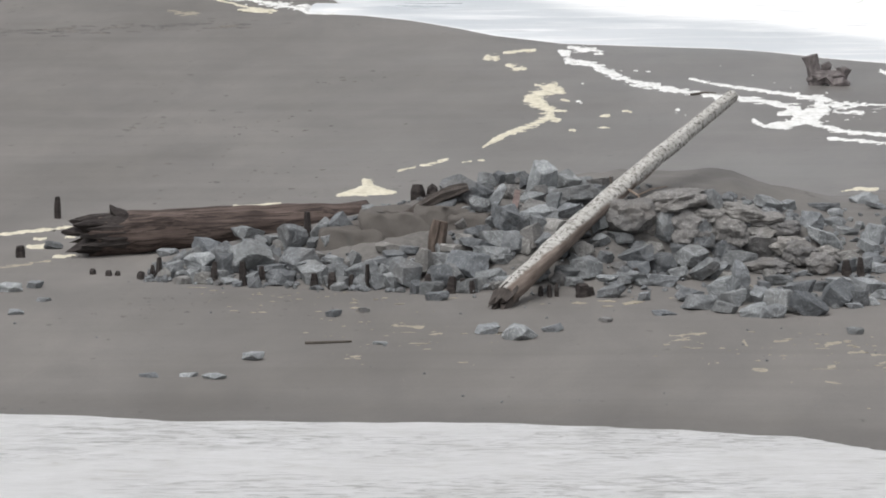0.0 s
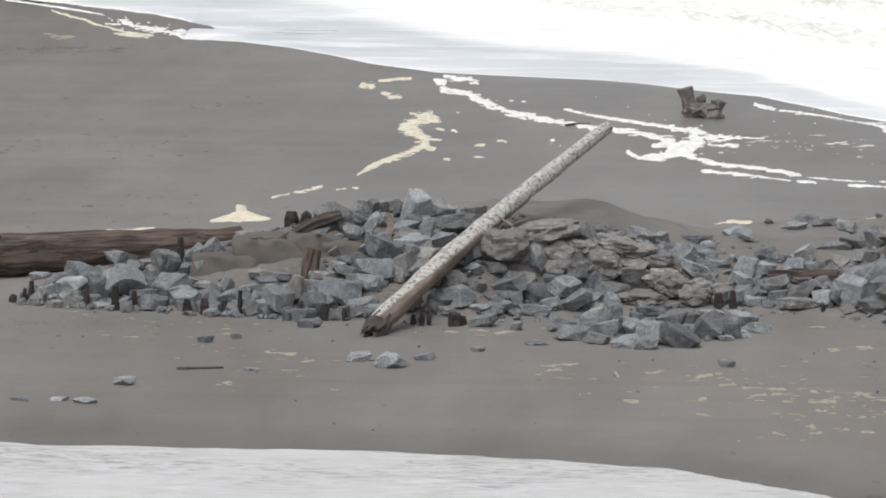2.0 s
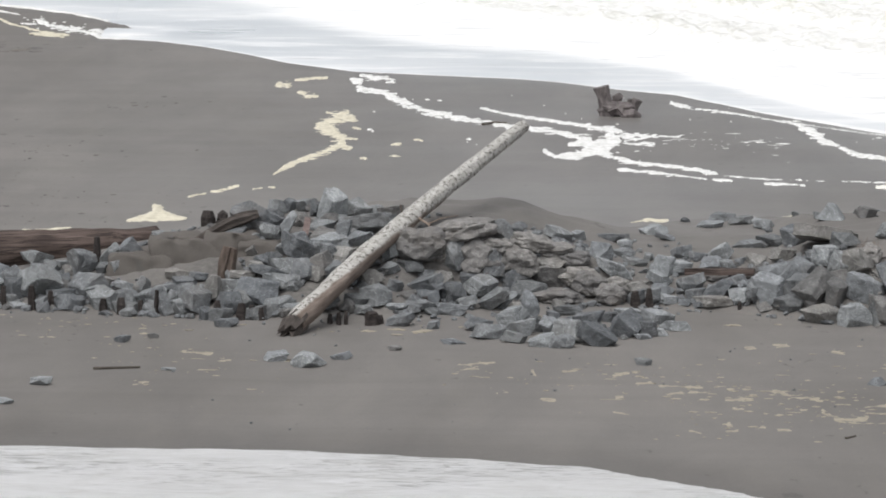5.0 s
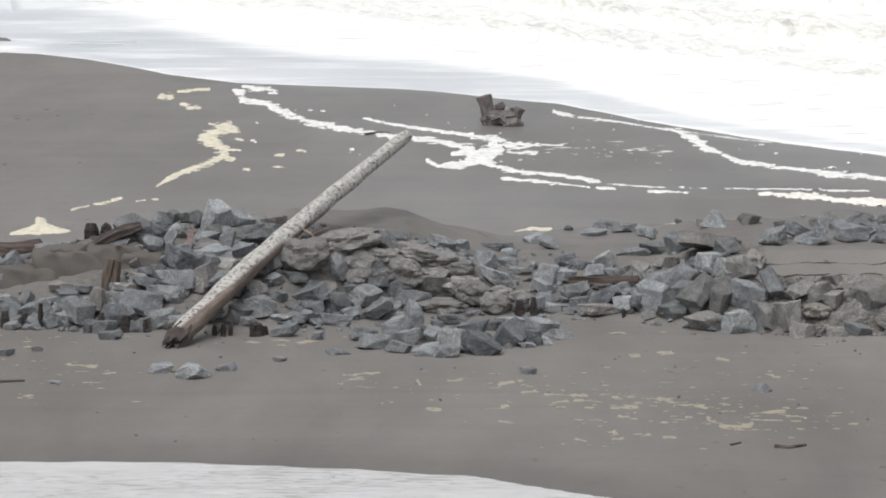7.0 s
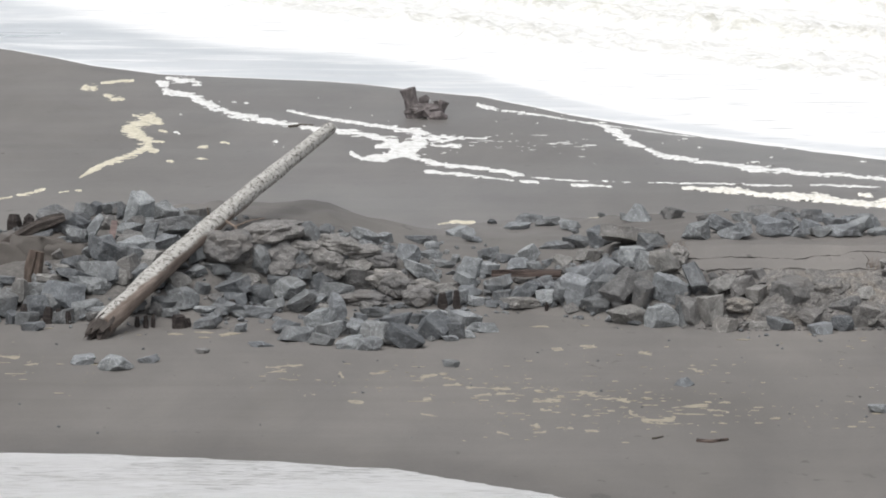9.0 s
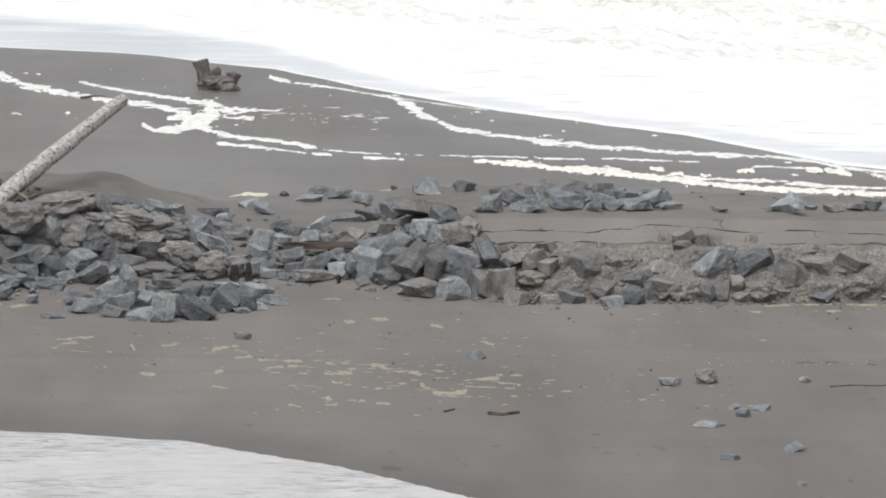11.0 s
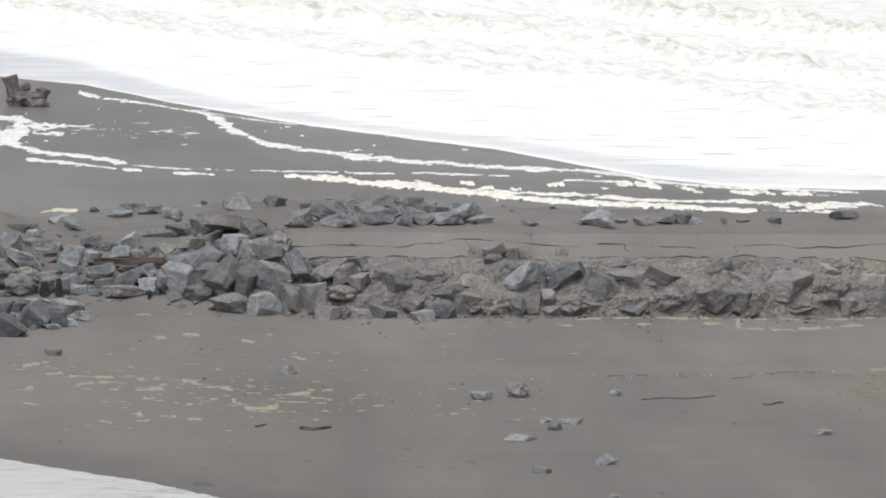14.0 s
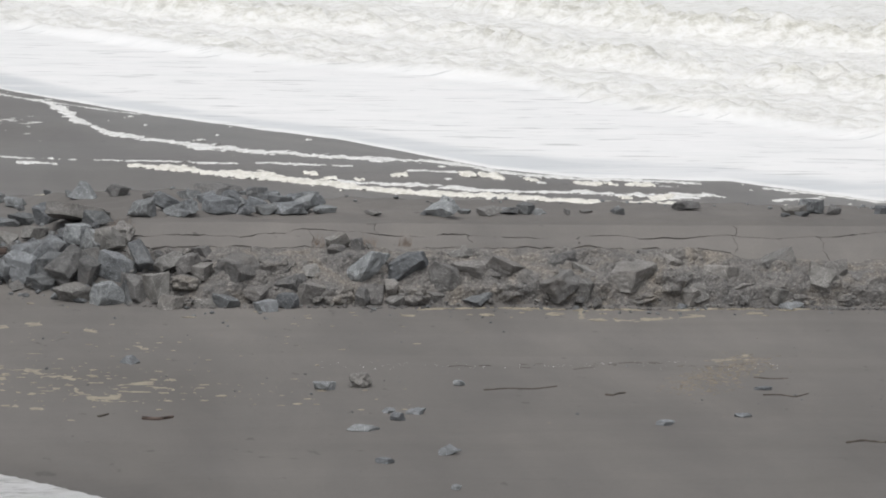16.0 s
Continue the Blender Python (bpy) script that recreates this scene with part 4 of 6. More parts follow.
rock(17.78, 1.72, 1.09, 0.25, 0.13, 0, "B", 812)
rock(15.44, -1.04, 0.64, 0.60, 0.24, 20, "B", 813)
rock(15.31, -1.01, 0.56, 0.40, 0.11, 0, "D", 814)
rock(16.15, -1.46, 0.40, 0.51, 0.45, 80, "B", 815)
rock(16.37, -1.25, 0.53, 0.40, 0.36, 0, "W", 816)
rock(14.51, -1.34, 0.47, 0.58, 0.33, -15, "W", 817)
rock(14.88, -1.34, 0.39, 0.31, 0.18, 0, "W", 818)
rock(14.06, -1.61, 0.19, 0.38, 0.31, 10, "B", 819)
rock(13.75, -1.49, 0.40, 0.51, 0.45, 0, "C", 820)
rock(15.40, -1.58, 0.19, 0.56, 0.25, -20, "B", 821)
rock(15.60, -1.74, 0.04, 0.38, 0.12, 0, "P", 822)
rock(14.73, -1.46, 0.27, 0.56, 0.16, 10, "W", 823)
rock(16.84, -1.25, 0.42, 0.56, 0.24, 0, "W", 824)
rock(14.26, -0.89, 0.62, 0.20, 0.13, 20, "D", 825)
rock(14.00, -0.89, 0.64, 0.22, 0.15, 0, "D", 826)
rock(15.82, -1.53, 0.11, 0.40, 0.22, 0, "C", 827)
rock(16.56, -1.52, 0.11, 0.45, 0.24, 0, "C", 828)
rock(-12.07, -1.40, 0.06, 0.36, 0.14, 0, "P", 829)
rock(-11.72, -1.10, 0.05, 0.25, 0.12, 0, "P", 830)
rock(-11.66, -3.57, 0.03, 0.23, 0.09, 0, "P", 831)
rock(-11.40, -2.32, 0.02, 0.21, 0.06, 0, "B", 832)
rock(-11.99, 3.02, 0.06, 0.30, 0.14, 0, "D", 833)
rock(-0.64, 0.44, 0.67, 0.60, 0.46, -10, "C", 834)
rock(-0.77, 0.34, 0.40, 0.55, 0.27, 10, "B", 835)
rock(-0.50, 0.13, 0.26, 0.55, 0.24, 0, "D", 836)
rock(-2.40, -0.03, 0.64, 0.40, 0.16, 0, "D", 837)
rock(-1.41, 0.15, 0.43, 0.31, 0.22, 0, "B", 838)
rock(-1.48, -0.66, 0.15, 0.36, 0.18, 10, "B", 839)
rock(-3.70, -1.38, 0.25, 0.45, 0.21, 10, "D", 840)
rock(-3.01, -0.69, 0.55, 0.36, 0.27, 30, "W", 841)
rock(-3.33, -0.72, 0.56, 0.36, 0.27, 0, "B", 842)
rock(7.37, -8.98, 0.04, 0.31, 0.12, 0, "B", 843)
rock(7.92, -8.75, 0.08, 0.29, 0.21, 0, "C", 844)
rock(8.09, -10.93, 0.04, 0.17, 0.08, 0, "P", 845)
rock(8.16, -11.43, 0.05, 0.19, 0.11, 0, "B", 846)
rock(8.45, -10.94, 0.03, 0.30, 0.08, 5, "P", 847)
rock(7.60, -12.15, 0.03, 0.41, 0.09, 0, "P", 848)
rock(8.57, -13.83, 0.05, 0.35, 0.14, 10, "A", 849)
rock(7.64, -14.49, 0.03, 0.23, 0.08, 0, "P", 850)
rock(8.37, -16.31, 0.04, 0.13, 0.07, 0, "P", 851)
rock(4.70, -7.00, 0.06, 0.30, 0.13, 0, "A", 852)
rock(9.37, -8.68, 0.03, 0.16, 0.08, 0, "P", 853)
rock(11.89, -11.73, 0.03, 0.24, 0.09, 0, "P", 854)
rock(1.28, -5.25, 0.02, 0.22, 0.08, 0, "D", 855)
rock(-4.25, -5.25, 0.05, 0.34, 0.15, 5, "P", 856)
rock(-3.73, -5.75, 0.08, 0.46, 0.22, 0, "B", 857)
rock(-3.27, -5.17, 0.05, 0.31, 0.12, 5, "P", 858)
rock(-7.56, -7.60, 0.05, 0.30, 0.12, 5, "B", 859)
rock(-7.98, -9.07, 0.02, 0.32, 0.09, 0, "P", 860)
rock(-8.37, -8.85, 0.01, 0.24, 0.07, 0, "P", 861)
rock(-8.93, -8.97, 0.03, 0.26, 0.07, 0, "P", 862)
rock(-6.70, -3.72, 0.03, 0.23, 0.11, 10, "B", 863)
rock(-6.26, -3.34, 0.02, 0.17, 0.09, 0, "W", 864)
rock(-5.79, -6.28, 0.02, 0.20, 0.05, 0, "P", 865)
rock(1.28, -5.31, 0.02, 0.24, 0.10, 0, "D", 866)
rock(-2.49, -4.36, 0.04, 0.21, 0.07, 0, "W", 867)
rock(13.12, -11.08, 0.01, 0.22, 0.06, 0, "P", 868)
rock(13.79, -9.00, 0.02, 0.25, 0.05, 0, "P", 869)
rock(5.96, -1.30, 0.60, 0.36, 0.27, 10, "W", 870)
rock(5.90, -1.60, 0.33, 0.39, 0.23, 0, "C", 871)
rock(6.17, -1.48, 0.50, 0.30, 0.27, -10, "W", 872)
rock(7.00, -1.84, 0.20, 0.32, 0.23, 0, "W", 873)
rock(6.21, -0.91, 0.72, 0.32, 0.18, 0, "W", 874)
rock(5.98, 0.96, 1.08, 0.28, 0.13, 0, "P", 875)
rock(6.57, 2.58, 1.08, 0.32, 0.17, 10, "B", 876)
rock(7.09, 2.07, 1.08, 0.32, 0.17, 0, "P", 877)
rock(7.67, 3.11, 1.06, 0.28, 0.13, 0, "P", 878)
rock(7.97, 1.46, 1.05, 0.28, 0.11, 0, "B", 879)
rock(8.35, 2.46, 1.06, 0.28, 0.17, 20, "P", 880)
rock(5.67, 3.29, 1.02, 0.28, 0.13, 0, "W", 881)


def strew(name, count, seed, place, size, mats, text, category, group, lift=0.0):
    """Loose stones as things of their own, which share a dozen meshes."""
    rng = random.Random(seed)
    kinds = []
    for k in range(14):
        me = bpy.data.meshes.new(name)
        bm = angular(rng, 1, .85, rng.uniform(.55, .8))
        bm.to_mesh(me)
        bm.free()
        me.materials.append(mats[k % len(mats)])
        kinds.append(me)
    made = 0
    while made < count:
        spot = place(rng)
        if spot is None:
            continue
        x, y = spot
        s = size[0] + (size[1] - size[0]) * rng.random() ** 1.7
        ob = new(name, rng.choice(kinds))
        m = Matrix.Translation((x, y, ground_height(x, y)[2] - .12 * s + lift)) @ Euler((rng.uniform(-.35, .35), rng.uniform(-.35, .35), rng.uniform(0, 6.28))).to_matrix().to_4x4()
        ob.matrix_world = m @ Matrix.Diagonal((s, s, s, 1))
        tagged(ob, text, category, group)
        made += 1


def scatter(name, count, seed, place, size, mat, text, category, maker=angular):
    """Many small stones in one mesh, sunk into the ground."""
    rng = random.Random(seed)
    verts, faces = [], []
    kinds = []
    for k in range(12):
        bm = maker(rng, 1, .85, .6)
        bmesh.ops.triangulate(bm, faces=bm.faces)
        bm.verts.index_update()
        kinds.append(([v.co.copy() for v in bm.verts], [[v.index for v in f.verts] for f in bm.faces]))
        bm.free()
    made = 0
    while made < count:
        spot = place(rng)
        if spot is None:
            continue
        x, y = spot
        s = size[0] + (size[1] - size[0]) * rng.random() ** 2.2
        vs, fs = rng.choice(kinds)
        m = Matrix.Translation((x, y, ground_height(x, y)[2] - .12 * s)) @ Euler((rng.uniform(-.3, .3), rng.uniform(-.3, .3), rng.uniform(0, 6.28))).to_matrix().to_4x4()
        k0 = len(verts)
        verts += [m @ (v * s) for v in vs]
        faces += [[k0 + i for i in f] for f in fs]
        made += 1
    me = bpy.data.meshes.new(name)
    me.from_pydata(verts, [], faces)
    me.materials.append(mat)
    return tagged(new(name, me), text, category, kind="stuff")


# ---- logs and posts ----
def limb(points, radii, sides=20, seed=0, rugged=.06, ragged=0.0, teeth=2.3):
    """A tapered, knotty round timber along the given axis points; ragged tears its first end."""
    rng = random.Random(seed)
    bm = bmesh.new()
    pts = [Vector(p) for p in points]
    rings = []
    total = sum((b - a).length for a, b in zip(pts, pts[1:]))
    n = max(6, int(total / .07))
    for k in range(n + 1):
        f = k / n * (len(pts) - 1)
        i = min(int(f), len(pts) - 2)
        c, r = pts[i].lerp(pts[i + 1], f - i), radii[i] + (radii[i + 1] - radii[i]) * (f - i)
        way = (pts[i + 1] - pts[i]).normalized()
        side = way.cross(Vector((0, 0, 1)) if abs(way.z) < .9 else Vector((0, 1, 0))).normalized()
        up = side.cross(way)
        ring = []
        for s in range(sides):
            a = 2 * math.pi * s / sides
            q = side * math.cos(a) + up * math.sin(a)
            p = c + q * r
            wob = 1 + rugged * (noise.noise(Vector((math.cos(a) * 1.6 + seed, math.sin(a) * 1.6, k * .07 * 1.3))) + .5 * noise.noise(Vector((math.cos(a) * 5 + seed, math.sin(a) * 5, k * .07 * 2))))
            p = c + q * r * wob
            if ragged and k < 8:
                p -= way * ragged * (1 - k / 8) * max(-.5, 1.6 * noise.noise(Vector((math.cos(a) * teeth, math.sin(a) * teeth, seed))) + .3)
            ring.append(bm.verts.new(p))
        rings.append(ring)
    for a, b in zip(rings, rings[1:]):
        for s in range(sides):
            bm.faces.new((a[s], a[(s + 1) % sides], b[(s + 1) % sides], b[s]))
    for ring, c, deep in ((rings[0], pts[0], .5), (rings[-1], pts[-1], .05)):
        mid = bm.verts.new(sum((v.co for v in ring), Vector()) / sides + (pts[1] - pts[0]).normalized() * (deep * radii[0] if ring is rings[0] else -deep * radii[-1]))
        for s in range(sides):
            bm.faces.new((ring[s], ring[(s + 1) % sides], mid))
    bmesh.ops.recalc_face_normals(bm, faces=bm.faces)
    return bm


def thing(name, x, y, z, text, category, group=""):
    ob = new(name)
    ob.location = (x, y, z)
    return tagged(ob, text, category, group)


# the pale trunk that leans on the heap; its own x axis runs up the trunk
FOOT, TIP = Vector((-4.10, -2.95, .16)), Vector((-.62, 5.0, 2.29))
way = (TIP - FOOT)
trunk_frame = way.to_track_quat("X", "Z").to_matrix().to_4x4()
trunk_frame.translation = FOOT
leaning = new("leaning_log")
leaning.matrix_world = trunk_frame
tagged(leaning, "pale peeling tree trunk leaning on the rubble, broken at its foot", "log")
LONG = way.length
trunk = part("trunk", limb([(0, 0, 0), (LONG * .3, 0, .11), (LONG * .65, 0, .08), (LONG, 0, 0)], [.170, .165, .140, .108], 24, 3, .13), BARK, leaning, smooth=True)
part("broken_end", limb([(-.16, 0, -.02), (.05, 0, 0), (.22, 0, 0)], [.12, .172, .172], 18, 5, .3, .25), WOOD_DARK, leaning, "dark splintered end")
part("branch_stub", limb([(LONG * .47, .05, .1), (LONG * .468, .07, .38)], [.03, .016], 8, 7, .1), WOOD_GREY, trunk, "short broken twig")

# the dark trunk that lies behind the heap
lying = thing("lying_log", -11.18, 2.3, 0, "large red-brown driftwood log with a charred ragged end, on sand", "log")
lying.rotation_euler = (0, 0, radians(21))
trunk = part("trunk", limb([(.12, 0, .35), (1.25, 0, .36), (3.0, 0, .36), (4.75, .05, .40)], [.345, .345, .30, .235], 26, 11, .2, .3), WOOD_RED, lying, smooth=True)
end = part("ragged_end", limb([(-.12, 0, .35), (.1, .0, .35), (.42, 0, .355), (.62, 0, .355)], [.30, .365, .362, .31], 44, 13, .22, .34, 4.6), WOOD_CHAR, lying, "black ragged broken end")
part("splinter", limb([(.42, -.05, .62), (.30, -.05, .74), (.24, -.05, .84)], [.15, .08, .012], 14, 4, .3), WOOD_CHAR, end)


def post(x, y, h, r, seed, lean=0.0, z=None):
    base = ground_height(x, y)[2] if z is None else z
    rng = random.Random(seed)
    ob = part("post", limb([(0, 0, -.15), (lean * .5, 0, h * .5), (lean, rng.uniform(-.03, .03), h)], [r * 1.1, r * 1.05, r * .7], 12, seed, .7, .0), WOOD_CHAR)
    ob.location = (x, y, base)
    return tagged(ob, "short rotten dark timber post standing in the sand", "post", "rotten posts")


post(-9.91, -0.36, 0.24, 0.041, 40)
post(-9.80, -0.36, 0.36, 0.050, 41)
post(-8.87, -0.69, 0.36, 0.050, 42)
post(-8.39, -0.84, 0.40, 0.054, 43)
post(-8.10, -0.84, 0.31, 0.050, 44)
post(-7.51, 0.84, 0.46, 0.060, 45)
post(-6.96, -1.08, 0.25, 0.063, 46)
post(-6.38, -1.17, 0.38, 0.040, 47)
post(-6.64, -1.11, 0.20, 0.045, 48)
post(-7.24, -0.99, 0.22, 0.054, 49)
post(-4.99, -1.62, 0.27, 0.063, 50)
post(-4.84, -1.59, 0.23, 0.058, 51)
post(-5.41, -1.38, 0.25, 0.054, 52)
post(-4.69, -1.65, 0.20, 0.045, 53)
post(-3.59, -1.92, 0.16, 0.036, 54)
post(-3.45, -2.01, 0.20, 0.036, 55)
post(-3.33, -1.95, 0.21, 0.036, 56)
post(-2.92, -1.98, 0.20, 0.107, 57)
post(-2.81, -1.86, 0.14, 0.062, 58)
post(-2.12, -1.05, 0.22, 0.054, 59)
post(1.23, -0.12, 0.25, 0.082, 60)
post(1.45, -0.15, 0.29, 0.045, 61)
post(-5.80, 2.2, .24, .10, 62)
post(-5.62, 2.2, .17, .09, 82, .1)
post(-5.05, 2.3, .2, .085, 63)
post(2.89, -0.45, 0.13, 0.027, 64)
post(-12.39, 6.39, 0.38, 0.049, 65)
post(-12.43, 2.13, 0.19, 0.066, 66)
post(-10.97, 0.33, 0.08, 0.055, 67)
post(-10.70, 0.18, 0.08, 0.055, 68)
post(-10.55, 0.18, 0.07, 0.041, 69)
post(-10.11, -0.27, 0.11, 0.064, 70)

# the far stump
stump = thing("stump", 1.2, 24.9, 0, "dark weathered root stump washed up on the wet sand", "stump")
stump.scale = (.86, .86, .86)
part("trunk", limb([(-.24, 0, -.1), (-.27, 0, .2), (-.34, .02, .48), (-.40, .02, .70)], [.2, .17, .155, .175], 18, 21, .4, 0), WOOD_STUMP, stump)
part("root_mass", lumpy(random.Random(7), 1.0, .5, .36), WOOD_STUMP, stump)
part("root", limb([(-.05, .12, .2), (.02, .14, .38), (-.04, .14, .50)], [.13, .13, .11], 14, 25, .5, 0), WOOD_STUMP, stump)
part("root", limb([(.33, 0, .0), (.42, 0, .22), (.49, 0, .40)], [.15, .085, .115], 14, 27, .5, 0), WOOD_STUMP, stump)
part("root", limb([(.25, .05, .15), (.29, .05, .30), (.28, .05, .40)], [.08, .05, .06], 10, 29, .5, 0), WOOD_STUMP, stump)
part("root", limb([(.1, -.15, .0), (.35, -.2, .08), (.55, -.15, .0)], [.13, .12, .07], 12, 31, .5, 0), WOOD_STUMP, stump)
part("root", limb([(-.2, -.12, .12), (.0, -.18, .22), (.15, -.2, .05)], [.1, .11, .09], 12, 33, .5, 0), WOOD_STUMP, stump)

# ---- the rest of the heap: loose boulders between the large ones, and small rubble ----
def heap_spot(rng):
    x = rng.uniform(-10.0, 4.6)
    foot, front = lerp_table(x, HEAP_X, HEAP_FOOT), lerp_table(x, HEAP_X, HEAP_FRONT)
    y = rng.uniform(foot - .15, front + .5 - .9 * (1 - step(-8, -6.4, x)))
    if math.exp(-((x + 6.1) / 1.15) ** 4 - ((y - .7) / .85) ** 4) > .45 or rng.random() < .65 * math.exp(-((x - 2.3) / 1.5) ** 2 - ((y - 1.4) / 1.2) ** 2):
        return None
    return x, y




def front_spot(rng):
    a, r = rng.uniform(0, 6.283), math.sqrt(rng.random())
    x = .1 + 1.55 * r * math.cos(a)
    return x, -2.5 - .22 * x + .85 * r * math.sin(a)


strew("rubble_rock", 260, 81, heap_spot, (.13, .36), (ROCK, ROCK_WARM, ROCK), "small angular grey rock packed into the rubble heap", "rock", "heap rocks", -.02)
strew("rubble_rock", 16, 79, front_spot, (.10, .24), (ROCK,), "small angular grey rock heaped on the sand", "rock", "front rocks")




def ledge(x, y, z, w, d, h, seed):
    ob = part("conglomerate_ledge", lumpy(random.Random(seed), w, d, h), ROCK_CAKED)
    ob.location = (x, y, z)
    return tagged(ob, "grey conglomerate ledge overhanging the foot of the heap", "ledge", "conglomerate ledges")


ledge(-1.35, .45, .42, .85, .9, .66, 433)
ledge(-2.05, .5, .50, .8, .9, .62, 434)


scatter("small_rubble", 900, 5, heap_spot, (.06, .2), ROCK, "small broken grey stones filling the rubble heap", "rubble")


def toe_spot(rng):
    x = rng.uniform(-10.5, 20)
    return x, lerp_table(x, HEAP_X, HEAP_FOOT) - abs(rng.gauss(0, .45)) + .1


scatter("toe_stones", 160, 6, toe_spot, (.03, .11), ROCK, "small grey stones along the foot of the rubble", "stones")

strew("plateau_rock", 30, 83, lambda r: (r.uniform(.8, 4.6), r.uniform(.6, 6.0)), (.07, .18), (ROCK_PALE, ROCK), "pale blue-grey rock half sunk in sand behind the heap", "rock", "plateau rocks")

# ---- the eroded bank: a gravel face under a cracked crust of hardened sand ----
bank = thing("eroded_bank", 12, -1, 0, "eroded bank of gravel and stones under cracked hard sand", "bank")


def bank_point(x, u):
    foot, front = lerp_table(x, HEAP_X, HEAP_FOOT), lerp_table(x, HEAP_X, HEAP_FRONT)
    y = foot + (front - foot) * u
    return Vector((x - 12, y + 1, heap(x, y)))


def gravel_face():
    bm = bmesh.new()
    xs, us = axis((4.3, 20.5, .045), (20.5, 30, .5)), axis((-.06, .75, .018))
    rows = []
    for u in us:
        row = []
        for x in xs:
            p = bank_point(x, max(u, 0))
            if u < 0:
                p.y += u * 2
                p.z = -.1
            q = Vector((x, p.y, p.z))
            cut = .14 * step(14.2, 15.2, x)
            out = .12 * noise.noise(q * 1.3) + .11 * noise.noise(q * 3.1) + .06 * noise.noise(q * 7) + .025 * noise.noise(q * 16)
            out = (out + .17 - .22 * (1 - step(5.6, 6.6, x))) * step(0, .12, u) * (1 - step(.46 - cut, .62 - cut, u)) + .015 * step(.5 - cut, .66 - cut, u)
            p += Vector((0, -.75, .65)) * out
            row.append(bm.verts.new(p))
        rows.append(row)
    for a, b in zip(rows, rows[1:]):
        for i in range(len(xs) - 1):
            bm.faces.new((a[i], a[i + 1], b[i + 1], b[i]))
    return bm


part("gravel_face", gravel_face(), GRAVEL, bank, "brown-grey gravel face")


def crust_low(x):
    return .58 - .20 * step(14.4, 15.2, x) + .09 * rough(x, 1, 0, 1.0) + .06 * rough(x, 2, 0, 3.0) + .03 * rough(x, 3, 0, 9.0)


def crust_split(x):
    return .80 + .12 * rough(x, 9, 0, .55) + .045 * rough(x, 4, 0, 2.6) + .02 * rough(x, 5, 0, 11.0)


def crust_plate(x0, x1, upper, seed):
    """One plate of the crust between two crooked cracks, with some thickness."""
    bm = bmesh.new()
    nx, nu = max(3, int((x1 - x0) / .07)), 9
    gap = .024
    top, low = [], []
    for j in range(nu + 1):
        tr, lr = [], []
        for i in range(nx + 1):
            f = i / nx
            xm = x0 + (x1 - x0) * f
            a, b = (crust_split(xm) + max(.0015, gap * (.1 + 2.6 * rough(xm, 12, 0, .9))), 1.03) if upper else (crust_low(xm), crust_split(xm) - max(.0015, gap * (.1 + 2.4 * rough(xm, 6, 0, 1.4))))
            u = a + (b - a) * j / nu
            bend = lambda k: .10 * noise.noise(Vector((u * 6, k * 3.1, 0))) + .05 * noise.noise(Vector((u * 22, k * 3.1, 4)))
            x = x0 + bend(seed) * (1 - f) + (x1 - x0) * f + bend(seed + 1) * f + (.005 if i == 0 else -.005 if i == nx else 0)
            p = bank_point(x, min(u, 1.0))
            if u > 1:
                p.y += u - 1
            n = Vector((0, -.35, .93))
            tilt = .012 * noise.noise(Vector((seed * 2.7, 0, 0)))
            tr.append(bm.verts.new(p + n * (.038 + tilt + .012 * noise.noise(Vector((x * 3, u * 7, 0))))))
            lr.append(bm.verts.new(p - n * .04))
        top.append(tr)
        low.append(lr)
    for j in range(nu):
        for i in range(nx):
            bm.faces.new((top[j][i], top[j][i + 1], top[j + 1][i + 1], top[j + 1][i]))
    ring = [(0, i) for i in range(nx)] + [(j, nx) for j in range(nu)] + [(nu, i) for i in range(nx, 0, -1)] + [(j, 0) for j in range(nu, 0, -1)]
    for (j, i), (jj, ii) in zip(ring, ring[1:] + ring[:1]):
        bm.faces.new((low[j][i], low[jj][ii], top[jj][ii], top[j][i]))
    bmesh.ops.recalc_face_normals(bm, faces=bm.faces)
    return bm


for upper, cuts in ((True, (5.1, 9.1, 14.95, 18.9, 24)), (False, (5.1, 8.0, 10.6, 12.4, 14.9, 16.4, 17.7, 24))):
    for k in range(len(cuts) - 1):
        part("crust_plate", crust_plate(cuts[k], cuts[k + 1], upper, k), CRUST, bank, smooth=False)


def bank_spot(rng):
    x = rng.uniform(5.0, 20.0)
    foot, front = lerp_table(x, HEAP_X, HEAP_FOOT), lerp_table(x, HEAP_X, HEAP_FRONT)
    return x, foot + (front - foot) * rng.uniform(-.02, .56 - .2 * step(14.2, 15.2, x))


strew("bank_rock", 90, 7, lambda r: (lambda p: (p[0], p[1] - .1))(bank_spot(r)), (.09, .22), (ROCK_CAKED, ROCK_WARM, ROCK_CAKED), "grey rock bedded in the gravel of the bank", "rock", "bank rocks", .07)
scatter("bank_gravel", 4200, 18, lambda r: (lambda p: (p[0], p[1] - .12))(bank_spot(r)), (.03, .10), GRAVEL_BITS, "brown-grey gravel bits loose on the bank", "gravel", pebble)
scatter("bank_stones", 500, 8, bank_spot, (.05, .15), ROCK_WARM, "small stones bedded in the gravel of the bank", "stones")


def crest_spot(rng):
    x = rng.uniform(4.6, 20)
    return x, lerp_table(x, HEAP_X, HEAP_BACK) + rng.gauss(-.1, .25)


scatter("crest_stones", 55, 9, crest_spot, (.05, .16), ROCK, "small stones on the sandy top of the bank", "stones")


